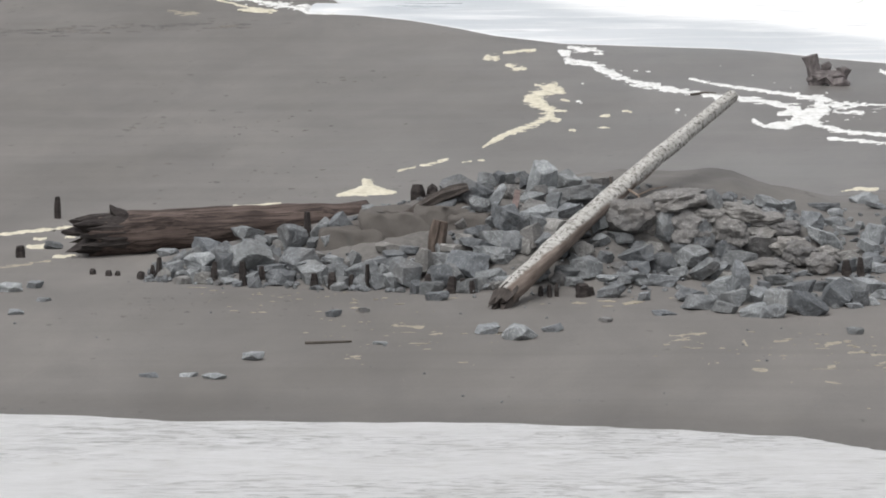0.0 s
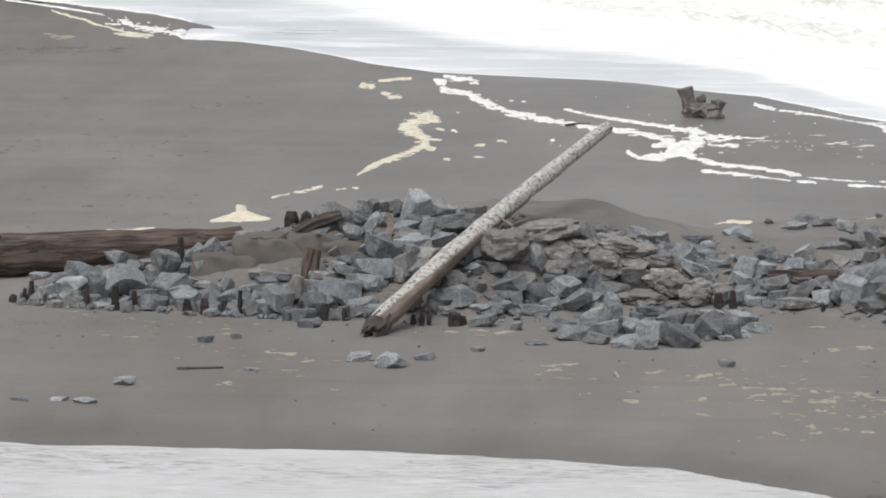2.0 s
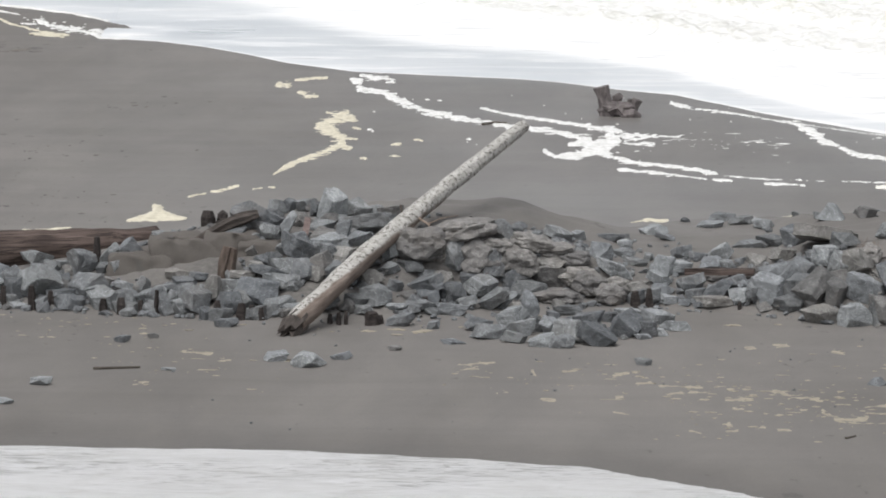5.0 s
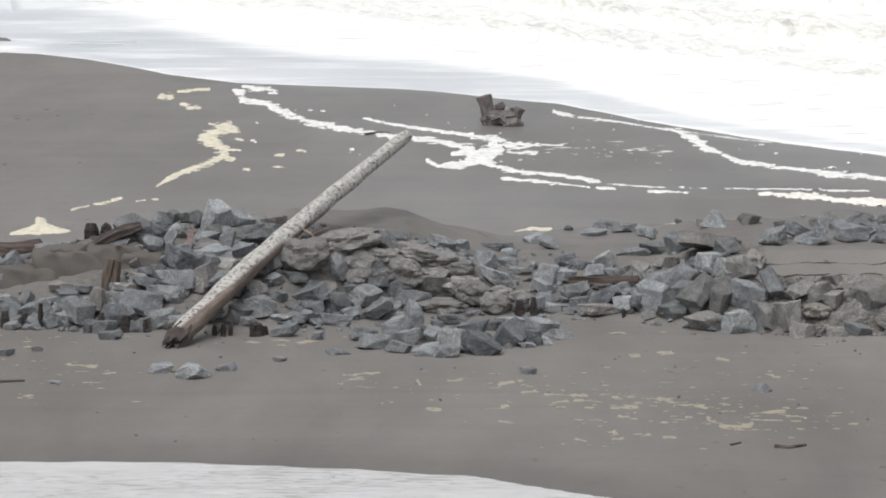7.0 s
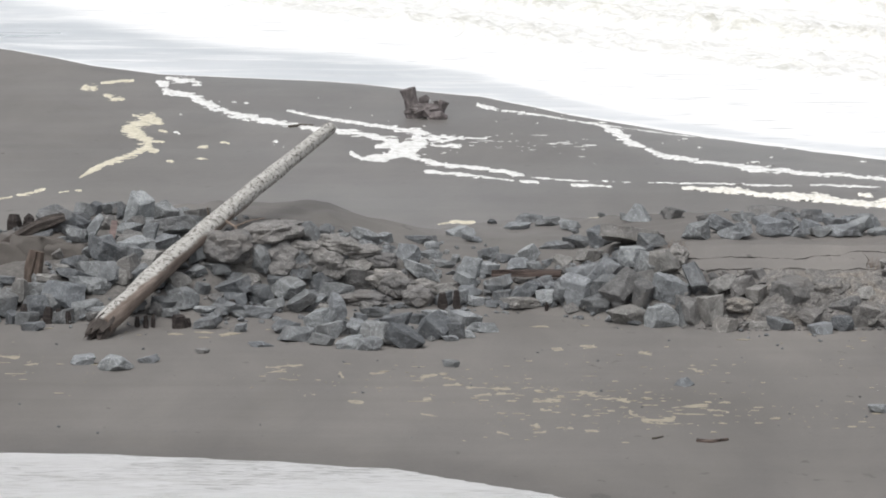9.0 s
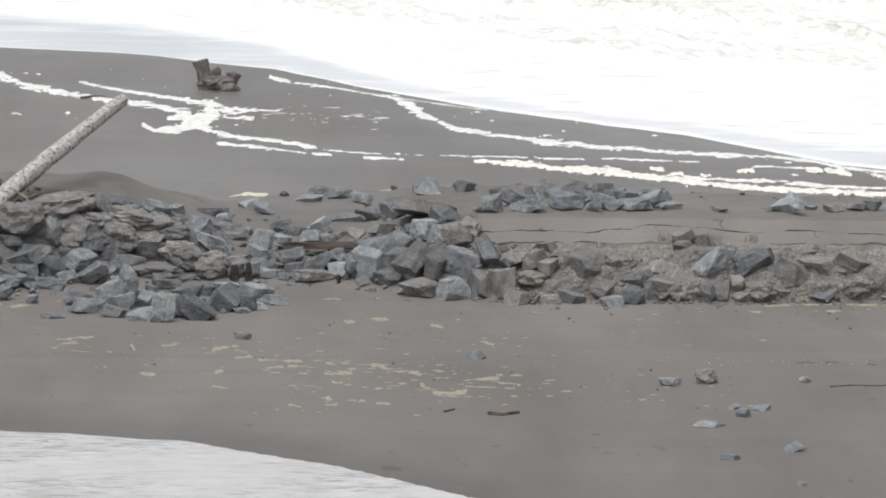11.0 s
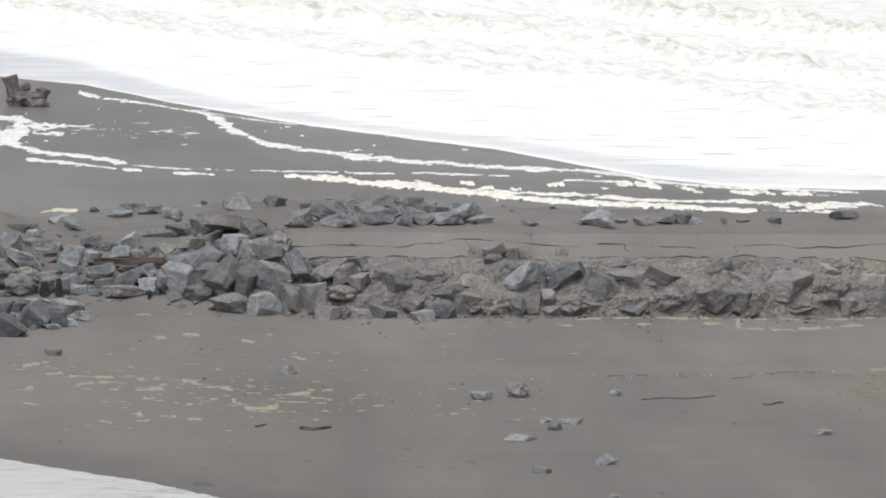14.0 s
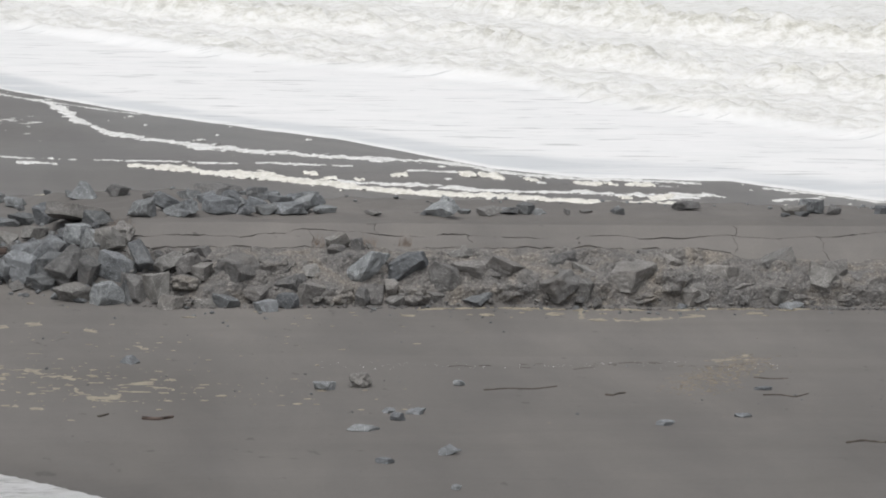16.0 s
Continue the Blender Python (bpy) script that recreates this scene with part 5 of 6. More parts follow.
# ---- foam left on the beach ----
def foam_streak(points, wide, seed, mat, text, thick=.035, broken=.0):
    """A ragged low ridge of foam along plan points; wide is its depth away from the viewer."""
    bm = bmesh.new()
    pts = [Vector((*p, 0)) for p in points]
    rows = []
    for a, b in zip(pts, pts[1:]):
        n = max(2, int((b - a).length / .07))
        rows += [a.lerp(b, k / n) for k in range(n)]
    rows.append(pts[-1])
    last = None
    total = len(rows)
    for k, p in enumerate(rows):
        q = Vector((p.x + seed * 3.7, p.y, 0))
        taper = min(1, k / 6, (total - 1 - k) / 6)
        w = 1.0 * wide * taper * (.75 + .65 * noise.noise(q * 1.1) + .35 * noise.noise(q * 3.3) + .2 * noise.noise(q * 9)) - broken * abs(noise.noise(q * 2.1 + Vector((0, 0, 9))))
        if w < .02:
            last = None
            continue
        shift = min(.8, wide) * (.35 * noise.noise(q * .9 + Vector((0, 0, 3))) + .25 * noise.noise(q * 4) + .05 * noise.noise(q * 10))
        ring = []
        for f, h in ((-.5, -.02), (-.42, .55), (-.1, 1), (.25, .8), (.5, -.02)):
            y = p.y + shift + f * w
            x = p.x + .25 * f * w * noise.noise(q * 6)
            z = ground_height(x, y)[2] + (h * min(thick, w * .35) * (.7 + .8 * noise.noise(Vector((x * 5, y * 3, 1)))) if h > 0 else -.015)
            ring.append(bm.verts.new((x, y, z)))
        if last:
            for i in range(4):
                bm.faces.new((last[i], ring[i], ring[i + 1], last[i + 1]))
        last = ring
    bmesh.ops.recalc_face_normals(bm, faces=bm.faces)
    ob = part("foam_streak", bm, mat, smooth=True)
    return tagged(ob, text, "foam", "foam streaks", "stuff")


WHITE = "ragged line of white sea foam on wet sand"
YELLOW = "yellowish old sea foam stranded on the sand"
foam_streak([(-16.4, 47.8), (-15.4, 46.75), (-14.5, 45.65), (-13.33, 44.0)], .4, 32, FOAM, WHITE, .03, .1)
foam_streak([(-12.9, 43.1), (-12.4, 41.8), (-11.7, 40.7), (-11.1, 39.9), (-10.2, 39.5)], .8, 36, FOAM, WHITE, .03)
foam_streak([(-14.9, 45.2), (-14.0, 43.5), (-13.2, 41.6), (-12.5, 40.3), (-11.9, 39.6)], .45, 37, FOAM_TAN, YELLOW, .03, .1)
foam_streak([(-16.0, 48.7), (-14.6, 47.5), (-12.1, 45.0), (-11.15, 43.4), (-10.4, 42.3), (-9.8, 41.7)], .5, 38, FOAM, WHITE, .05)
foam_streak([(-11.4, 40.6), (-10.6, 41.0), (-10.0, 41.2)], .6, 39, FOAM, WHITE, .05)


BAND = {"solid": (FOAM, "splash-shaped patch of white foam on wet sand", .022, .8), "wedge": (FOAM_TAN, "wedge-shaped patch of cream foam on the beach", .03, .45),
        "white": (FOAM, WHITE, .022, 1.5), "cream": (FOAM_CREAM, "thick line of frothy cream foam on the sand", .05, 1.2), "wisp": (FOAM, "thin broken line of white foam on wet sand", .012, 1.8),
        "yellow": (FOAM_TAN, YELLOW, .022, 1.3), "dry": (FOAM_DRY, "thin smear of dried tan foam on the sand", .005, 2.0)}


def foam_band(line, kind, seed):
    """A ragged low bank of foam round a plan line of (x, y, half width); its edges are torn along the beach."""
    mat, text, thick, torn = BAND[kind]
    pts = np.array(line)
    far = pts[:, 1].mean() + 80.4
    flat = 13.1 / far
    reach = pts[:, 2].max() * 2.6
    du, dv = (.02, .0085) if far < 95 else (.024, .010)
    u0, u1 = pts[:, 0].min() - reach, pts[:, 0].max() + reach
    v0, v1 = pts[:, 1].min() * flat - reach, pts[:, 1].max() * flat + reach
    us, vs = np.arange(u0, u1, du), np.arange(v0, v1, dv)
    gu, gv = np.meshgrid(us, vs)
    best = np.full(gu.shape, -9.0)
    for (ax, ay, ar), (bx, by, br) in zip(line, line[1:]):
        ay, by = ay * flat, by * flat
        wx, wy = bx - ax, by - ay
        f = np.clip(((gu - ax) * wx + (gv - ay) * wy) / max(1e-9, wx * wx + wy * wy), 0, 1)
        r = ar + (br - ar) * f
        best = np.maximum(best, 1 - np.hypot(gu - ax - wx * f, gv - ay - wy * f) / r)
    index, verts, faces = {}, [], []
    near = np.argwhere(best > -1.8)
    full = np.full(gu.shape, -9.0)
    for j, i in near:
        u, v = gu[j, i], gv[j, i]
        full[j, i] = best[j, i] + torn * (.5 * noise.noise((u * 1.7, v * 8, seed)) + .75 * noise.noise((u * 3, v * 32, seed + 9)) + .7 * noise.noise((u * 8, v * 58, seed + 5))) + (-.12 if kind == "dry" else .04)

    def corner(j, i):
        if (j, i) not in index:
            u, v, h = gu[j, i], gv[j, i], full[j, i]
            x, y = u, v / flat
            lift = thick * min(1.0, max(0.0, h) * 1.6) * (.75 + .6 * noise.noise((u * 9, v * 30, 3)))
            index[j, i] = len(verts)
            verts.append((x, y, ground_height(x, y)[2] + (lift if h > .05 else -.008)))
        return index[j, i]
    for j, i in near:
        if j + 1 < len(vs) and i + 1 < len(us) and full[j:j + 2, i:i + 2].mean() > 0:
            faces.append((corner(j, i), corner(j, i + 1), corner(j + 1, i + 1), corner(j + 1, i)))
    if not faces:
        return None
    me = bpy.data.meshes.new("foam")
    me.from_pydata(verts, [], faces)
    me.materials.append(mat)
    me.polygons.foreach_set("use_smooth", [True] * len(faces))
    return tagged(new("foam", me), text, "foam", "foam lines", "stuff")


foam_band([(-4.65, 31.05, 0.025), (-4.46, 30.52, 0.075), (-4.36, 29.47, 0.074), (-4.09, 28.97, 0.049), (-3.83, 28.46, 0.049), (-3.55, 27.46, 0.073), (-3.35, 26.77, 0.072), (-2.96, 25.70, 0.060), (-2.46, 24.76, 0.059), (-1.97, 24.02, 0.047), (-1.49, 23.38, 0.047), (-1.02, 22.84, 0.041), (-0.55, 22.40, 0.040), (-0.09, 22.06, 0.046), (0.25, 21.35, 0.046), (0.59, 20.83, 0.068)], "white", 1)
foam_band([(-4.47, 32.14, 0.038), (-4.19, 31.61, 0.088), (-3.87, 31.30, 0.063), (-3.66, 30.56, 0.031)], "white", 2)
foam_band([(-1.68, 26.05, 0.018), (-1.28, 25.29, 0.018), (-0.80, 24.63, 0.030), (-0.21, 23.99, 0.029), (0.37, 23.36, 0.035), (0.72, 22.82, 0.046), (1.06, 22.38, 0.081), (1.24, 22.20, 0.035)], "white", 3)
foam_band([(1.06, 22.38, 0.092), (1.00, 21.20, 0.114), (1.11, 20.76, 0.114), (0.70, 20.13, 0.102), (0.37, 20.29, 0.068), (0.19, 20.11, 0.034)], "solid", 4)
foam_band([(1.11, 20.76, 0.102), (0.81, 19.61, 0.101), (0.36, 18.65, 0.078), (-0.09, 18.38, 0.044), (-0.31, 19.13, 0.034)], "solid", 5)
foam_band([(0.81, 18.66, 0.078), (1.35, 17.84, 0.044), (1.68, 17.36, 0.039), (2.11, 17.04, 0.033), (2.65, 16.57, 0.033), (2.80, 16.01, 0.054), (3.01, 15.86, 0.033)], "white", 6)
foam_band([(1.23, 21.48, 0.069), (1.51, 21.40, 0.046), (2.03, 21.42, 0.023), (2.43, 21.44, 0.017)], "wisp", 7)
foam_band([(1.33, 20.41, 0.045), (1.89, 20.26, 0.023)], "wisp", 8)
foam_band([(1.14, 16.51, 0.033), (1.44, 16.20, 0.027), (1.98, 15.90, 0.033), (2.30, 15.59, 0.016), (2.80, 15.13, 0.011)], "white", 9)
foam_band([(2.93, 15.14, 0.022), (3.27, 14.99, 0.022)], "white", 10)
foam_band([(3.16, 15.62, 0.013), (4.23, 15.19, 0.013), (5.29, 14.99, 0.012), (6.36, 14.95, 0.013), (8.06, 14.70, 0.016)], "wisp", 11)
foam_band([(3.88, 14.62, 0.019), (4.62, 14.50, 0.021)], "white", 12)
foam_band([(2.38, 27.21, 0.036), (2.46, 26.81, 0.042), (2.78, 26.23, 0.030), (3.48, 25.58, 0.024), (4.05, 24.93, 0.024), (4.50, 24.38, 0.018), (4.78, 24.11, 0.047), (4.93, 23.46, 0.082), (5.06, 22.54, 0.093), (5.31, 21.82, 0.069), (5.27, 21.01, 0.069), (5.48, 20.58, 0.057), (5.65, 19.63, 0.045), (5.94, 18.78, 0.045), (6.57, 18.21, 0.039), (7.19, 17.49, 0.044), (7.59, 16.93, 0.055), (8.21, 16.54, 0.055)], "white", 13)
foam_band([(4.78, 24.11, 0.014), (5.73, 23.12, 0.015), (6.62, 22.51, 0.015), (7.51, 22.00, 0.015)], "wisp", 14)
foam_band([(-4.88, 24.75, 0.036), (-4.51, 24.29, 0.082), (-4.25, 23.64, 0.047)], "yellow", 15)
foam_band([(-4.49, 23.91, 0.094), (-4.92, 22.96, 0.093), (-4.95, 22.41, 0.069), (-4.63, 21.87, 0.092), (-4.42, 20.98, 0.080), (-4.33, 20.10, 0.057), (-4.42, 19.57, 0.068), (-4.55, 18.79, 0.067), (-4.85, 18.02, 0.055), (-5.09, 17.34, 0.033), (-5.32, 16.51, 0.027), (-5.43, 15.54, 0.022)], "yellow", 16)
foam_band([(-4.31, 19.58, 0.045), (-4.16, 19.33, 0.034)], "yellow", 17)
foam_band([(-3.36, 18.08, 0.017), (-3.08, 18.01, 0.022)], "yellow", 18)
foam_band([(-3.36, 19.88, 0.017), (-3.19, 19.97, 0.017)], "yellow", 19)
foam_band([(-2.93, 20.69, 0.017), (-2.76, 20.52, 0.023)], "yellow", 20)
foam_band([(-4.31, 20.99, 0.023), (-4.07, 20.82, 0.023)], "yellow", 21)
foam_band([(-4.26, 22.53, 0.017), (-4.08, 22.35, 0.017)], "yellow", 22)
foam_band([(-3.90, 17.72, 0.017), (-3.78, 17.64, 0.017)], "yellow", 23)
foam_band([(-5.02, 17.47, 0.044), (-5.20, 16.64, 0.033), (-5.46, 15.42, 0.022)], "yellow", 24)
foam_band([(-6.05, 13.60, 0.037), (-6.28, 13.13, 0.032), (-6.48, 12.89, 0.026)], "yellow", 25)
foam_band([(-6.58, 12.59, 0.016), (-6.85, 12.20, 0.016)], "yellow", 26)
foam_band([(-5.74, 13.22, 0.011), (-5.56, 13.38, 0.014)], "yellow", 27)
foam_band([(-5.46, 13.46, 0.014), (-5.33, 13.47, 0.014)], "yellow", 28)
foam_band([(-7.41, 11.07, 0.031), (-7.28, 10.35, 0.092), (-7.24, 9.85, 0.112), (-7.52, 9.49, 0.061), (-7.73, 9.20, 0.020)], "wedge", 29)
foam_band([(-7.23, 9.78, 0.102), (-6.91, 9.51, 0.051), (-6.69, 9.45, 0.015)], "wedge", 30)
foam_band([(-6.20, 29.92, 0.050), (-5.95, 29.82, 0.062)], "yellow", 31)
foam_band([(-5.85, 30.78, 0.025), (-5.43, 31.12, 0.038), (-5.17, 31.24, 0.019)], "yellow", 32)
foam_band([(-5.67, 28.59, 0.037), (-5.48, 27.88, 0.061), (-5.24, 27.69, 0.036)], "yellow", 33)
foam_band([(5.98, 14.26, 0.027), (6.40, 14.12, 0.043), (7.03, 13.92, 0.043), (7.42, 13.47, 0.053), (8.05, 13.34, 0.064), (8.46, 13.21, 0.064), (8.73, 12.69, 0.074), (9.12, 12.33, 0.052), (9.61, 11.97, 0.063), (10.18, 11.40, 0.042), (10.67, 11.05, 0.042), (11.37, 10.79, 0.041), (12.18, 10.60, 0.041), (12.98, 10.41, 0.052), (13.36, 10.14, 0.041), (14.14, 9.81, 0.036), (14.72, 9.54, 0.041), (15.35, 9.57, 0.051), (15.68, 9.36, 0.041)], "cream", 34)
foam_band([(9.76, 12.35, 0.021), (10.46, 12.00, 0.026), (11.49, 11.82, 0.031), (12.48, 11.34, 0.031), (13.30, 11.15, 0.021), (14.25, 11.18, 0.037), (14.72, 10.83, 0.026), (15.54, 10.72, 0.042), (16.22, 10.53, 0.031)], "white", 35)
foam_band([(8.21, 16.58, 0.044), (8.57, 16.44, 0.044), (9.79, 15.84, 0.033), (10.84, 15.48, 0.033), (11.91, 15.29, 0.033), (12.44, 15.15, 0.054), (12.69, 14.53, 0.043), (12.87, 14.23, 0.054), (13.36, 13.86, 0.043), (14.37, 13.44, 0.032), (15.41, 13.17, 0.032), (16.64, 12.91, 0.032)], "white", 36)
foam_band([(8.42, 14.75, 0.012), (9.13, 14.62, 0.016), (10.25, 14.51, 0.012)], "wisp", 37)
foam_band([(9.22, 13.54, 0.016), (9.45, 13.55, 0.032)], "cream", 38)
foam_band([(9.54, 12.79, 0.021), (9.75, 12.80, 0.026)], "cream", 39)
foam_band([(10.11, 12.66, 0.032), (10.26, 12.59, 0.016)], "cream", 40)
foam_band([(10.85, 13.15, 0.032), (11.13, 13.23, 0.032)], "cream", 41)
foam_band([(12.18, 13.27, 0.043), (12.42, 13.28, 0.043)], "cream", 42)
foam_band([(12.53, 13.29, 0.032), (12.88, 13.15, 0.053)], "cream", 43)
foam_band([(13.34, 12.79, 0.021), (13.57, 12.72, 0.021)], "cream", 44)
foam_band([(14.24, 12.52, 0.032), (14.70, 12.39, 0.032)], "cream", 45)
foam_band([(14.82, 12.47, 0.042), (15.00, 12.25, 0.021)], "cream", 46)
foam_band([(15.16, 12.25, 0.021), (15.65, 12.35, 0.042)], "cream", 47)
foam_band([(15.76, 12.05, 0.016), (16.03, 12.06, 0.013)], "wisp", 48)
foam_band([(14.76, 10.40, 0.031), (14.95, 10.34, 0.021)], "cream", 49)
foam_band([(15.32, 10.35, 0.041), (15.79, 10.66, 0.042)], "cream", 50)
foam_band([(11.23, 13.93, 0.013), (12.24, 13.58, 0.014)], "wisp", 51)
foam_band([(15.80, 10.87, 0.042), (16.54, 10.83, 0.031), (16.75, 10.55, 0.016)], "white", 52)
foam_band([(16.07, 9.38, 0.031), (17.18, 9.15, 0.031), (17.69, 9.38, 0.031)], "cream", 53)
foam_band([(17.58, 10.16, 0.021), (17.95, 10.47, 0.026), (18.50, 10.57, 0.021)], "white", 54)
foam_band([(18.25, 9.06, 0.041), (18.37, 9.13, 0.052)], "cream", 55)
foam_band([(18.59, 8.93, 0.031), (19.18, 8.75, 0.036)], "cream", 56)
foam_band([(17.75, 12.22, 0.021), (18.42, 11.81, 0.032), (19.00, 11.47, 0.042), (19.22, 10.97, 0.032), (19.75, 10.55, 0.021)], "white", 57)
foam_band([(-1.49, -5.64, 0.025), (-0.98, -5.42, 0.025)], "dry", 58)
foam_band([(-1.48, -6.08, 0.025), (-1.19, -5.92, 0.025)], "dry", 59)
foam_band([(-0.38, -6.09, 0.025), (-0.33, -6.38, 0.017)], "dry", 60)
foam_band([(0.09, -6.13, 0.025), (0.27, -5.88, 0.025)], "dry", 61)
foam_band([(0.83, -6.30, 0.021), (1.05, -6.10, 0.025)], "dry", 62)
foam_band([(1.16, -7.00, 0.021), (1.37, -6.90, 0.021)], "dry", 63)
foam_band([(-0.25, -8.35, 0.016), (-0.04, -8.43, 0.020)], "dry", 64)
foam_band([(-0.88, -7.86, 0.021), (-0.74, -7.81, 0.021)], "dry", 65)
foam_band([(0.84, -8.13, 0.016), (0.95, -8.13, 0.016)], "dry", 66)
foam_band([(1.60, -7.92, 0.021), (1.81, -7.73, 0.025)], "dry", 67)
foam_band([(1.49, -7.09, 0.017), (2.11, -7.26, 0.017)], "dry", 68)
foam_band([(1.93, -7.64, 0.033), (2.16, -7.72, 0.033)], "dry", 69)
foam_band([(2.28, -7.20, 0.012), (2.53, -7.06, 0.012)], "dry", 70)
foam_band([(2.45, -8.27, 0.025), (2.82, -8.16, 0.025)], "dry", 71)
foam_band([(2.53, -8.99, 0.024), (2.67, -8.98, 0.024)], "dry", 72)
foam_band([(3.15, -7.46, 0.029), (3.37, -7.78, 0.033)], "dry", 73)
foam_band([(3.36, -8.01, 0.033), (3.80, -8.23, 0.033)], "dry", 74)
foam_band([(3.48, -9.05, 0.016), (3.56, -9.05, 0.016)], "dry", 75)
foam_band([(2.33, -10.14, 0.024), (2.43, -10.14, 0.024)], "dry", 76)
foam_band([(2.37, -10.66, 0.016), (2.53, -10.57, 0.016)], "dry", 77)
foam_band([(2.78, -10.39, 0.020), (2.92, -10.34, 0.020)], "dry", 78)
foam_band([(3.09, -10.55, 0.020), (3.25, -10.55, 0.020)], "dry", 79)
foam_band([(3.34, -3.58, 0.030), (3.52, -3.47, 0.031)], "dry", 80)
foam_band([(2.88, -3.90, 0.026), (3.00, -3.89, 0.026)], "dry", 81)
foam_band([(3.79, -9.22, 0.024), (3.97, -9.57, 0.024)], "dry", 82)
foam_band([(3.96, -9.79, 0.028), (4.37, -9.64, 0.032)], "dry", 83)
foam_band([(4.11, -10.00, 0.016), (4.70, -10.12, 0.016)], "dry", 84)
foam_band([(4.42, -8.80, 0.024), (4.92, -8.60, 0.024)], "dry", 85)
foam_band([(4.90, -8.87, 0.012), (5.21, -9.09, 0.012)], "dry", 86)
foam_band([(4.21, -4.06, 0.035), (4.34, -4.26, 0.035)], "dry", 87)
foam_band([(4.83, -5.49, 0.026), (5.03, -5.73, 0.025)], "dry", 88)
foam_band([(1.86, -10.71, 0.020), (2.01, -10.84, 0.020)], "dry", 89)
foam_band([(0.80, -9.35, 0.012), (1.04, -9.48, 0.012)], "dry", 90)
foam_band([(-5.10, -5.35, 0.026), (-4.93, -5.34, 0.026)], "dry", 91)
foam_band([(-5.71, -4.57, 0.017), (-5.27, -4.71, 0.021)], "dry", 92)
foam_band([(-6.20, -7.42, 0.033), (-6.00, -7.32, 0.025)], "dry", 93)
foam_band([(13.50, -6.65, 0.025), (14.15, -6.15, 0.034)], "dry", 94)
foam_band([(12.18, -1.96, 0.036), (12.05, -2.72, 0.027)], "dry", 95)
foam_band([(12.58, -2.92, 0.022), (14.08, -2.56, 0.027)], "dry", 96)
foam_band([(1.28, 9.37, 0.015), (1.64, 9.59, 0.030), (1.94, 9.60, 0.020)], "yellow", 97)
foam_band([(4.04, 10.24, 0.015), (4.41, 10.33, 0.026)], "yellow", 98)
foam_band([(6.12, 10.67, 0.021), (6.60, 10.83, 0.026)], "yellow", 99)
foam_band([(5.19, 10.57, 0.026), (5.35, 10.72, 0.021)], "yellow", 100)
foam_band([(9.13, 8.73, 0.020), (9.49, 9.72, 0.026)], "yellow", 101)
foam_band([(-13.11, 4.39, 0.029), (-12.59, 4.82, 0.029), (-12.06, 5.26, 0.029), (-11.58, 5.71, 0.029)], "yellow", 102)
foam_band([(-12.45, 3.20, 0.029), (-12.16, 3.19, 0.033)], "yellow", 103)
foam_band([(-11.87, 2.10, 0.019), (-11.54, 2.28, 0.033)], "yellow", 104)
foam_band([(-12.46, 3.94, 0.019), (-12.26, 4.00, 0.019)], "yellow", 105)
foam_band([(-11.94, 4.25, 0.019), (-11.80, 4.18, 0.019)], "yellow", 106)
foam_band([(-9.45, 7.60, 0.025), (-9.03, 7.73, 0.020), (-8.66, 7.99, 0.030)], "yellow", 107)
foam_band([(-12.61, 1.05, 0.019), (-11.87, 1.80, 0.019)], "dry", 108)
foam_band([(-14.32, 39.60, 0.041), (-13.56, 38.83, 0.054)], "dry", 109)


def flecks(name, count, seed, place, size, mat, text, flat=.012, deep=(.7, 1.7)):
    """Thin ragged scraps lying on the sand, in one mesh."""
    rng = random.Random(seed)
    verts, faces = [], []
    for _ in range(count):
        x, y = place(rng)
        w = size[0] + (size[1] - size[0]) * rng.random() ** 2.5
        d = w * rng.uniform(*deep)
        k0, n = len(verts), 11
        for ring, hgt in ((1.0, -.006), (.8, flat), (.35, flat * 1.3)):
            for i in range(n):
                a = 2 * math.pi * i / n
                r = ring * (.45 + .9 * rng.random()) * .5
                px, py = x + math.cos(a) * r * w, y + math.sin(a) * r * d
                verts.append((px, py, ground_height(px, py)[2] + hgt))
        for r in range(2):
            for i in range(n):
                faces.append((k0 + r * n + i, k0 + r * n + (i + 1) % n, k0 + (r + 1) * n + (i + 1) % n, k0 + (r + 1) * n + i))
        faces.append(tuple(k0 + 2 * n + i for i in range(n)))
    me = bpy.data.meshes.new(name)
    me.from_pydata(verts, [], faces)
    me.materials.append(mat)
    return tagged(new(name, me), text, "foam", kind="stuff")


CLUSTERS = ((-5.9, -5.2, .7, 1.4, 3), (-4.6, -5.6, .5, .9, 1), (-7.6, -2.4, .8, .6, 2), (-1.0, -6.6, .5, .5, 1), (2.0, -7.4, .9, .8, 3), (3.2, -8.1, .9, .8, 4), (4.3, -8.6, .9, .7, 4),
            (1.1, -6.2, .8, .8, 2), (3.6, -5.4, 1.2, .9, 2), (5.6, -9.6, 1.0, .6, 3), (2.8, -10.2, 1.0, .7, 2), (7.5, -9.5, .9, .8, 1), (5.8, -5.6, 1.4, .7, 1), (8.2, -4.0, 1.2, .6, 1))


def fleck_spot(rng):
    while True:
        cx, cy, sx, sy, share = rng.choice(CLUSTERS)
        if rng.random() < share / 4:
            return rng.gauss(cx, sx), rng.gauss(cy, sy)


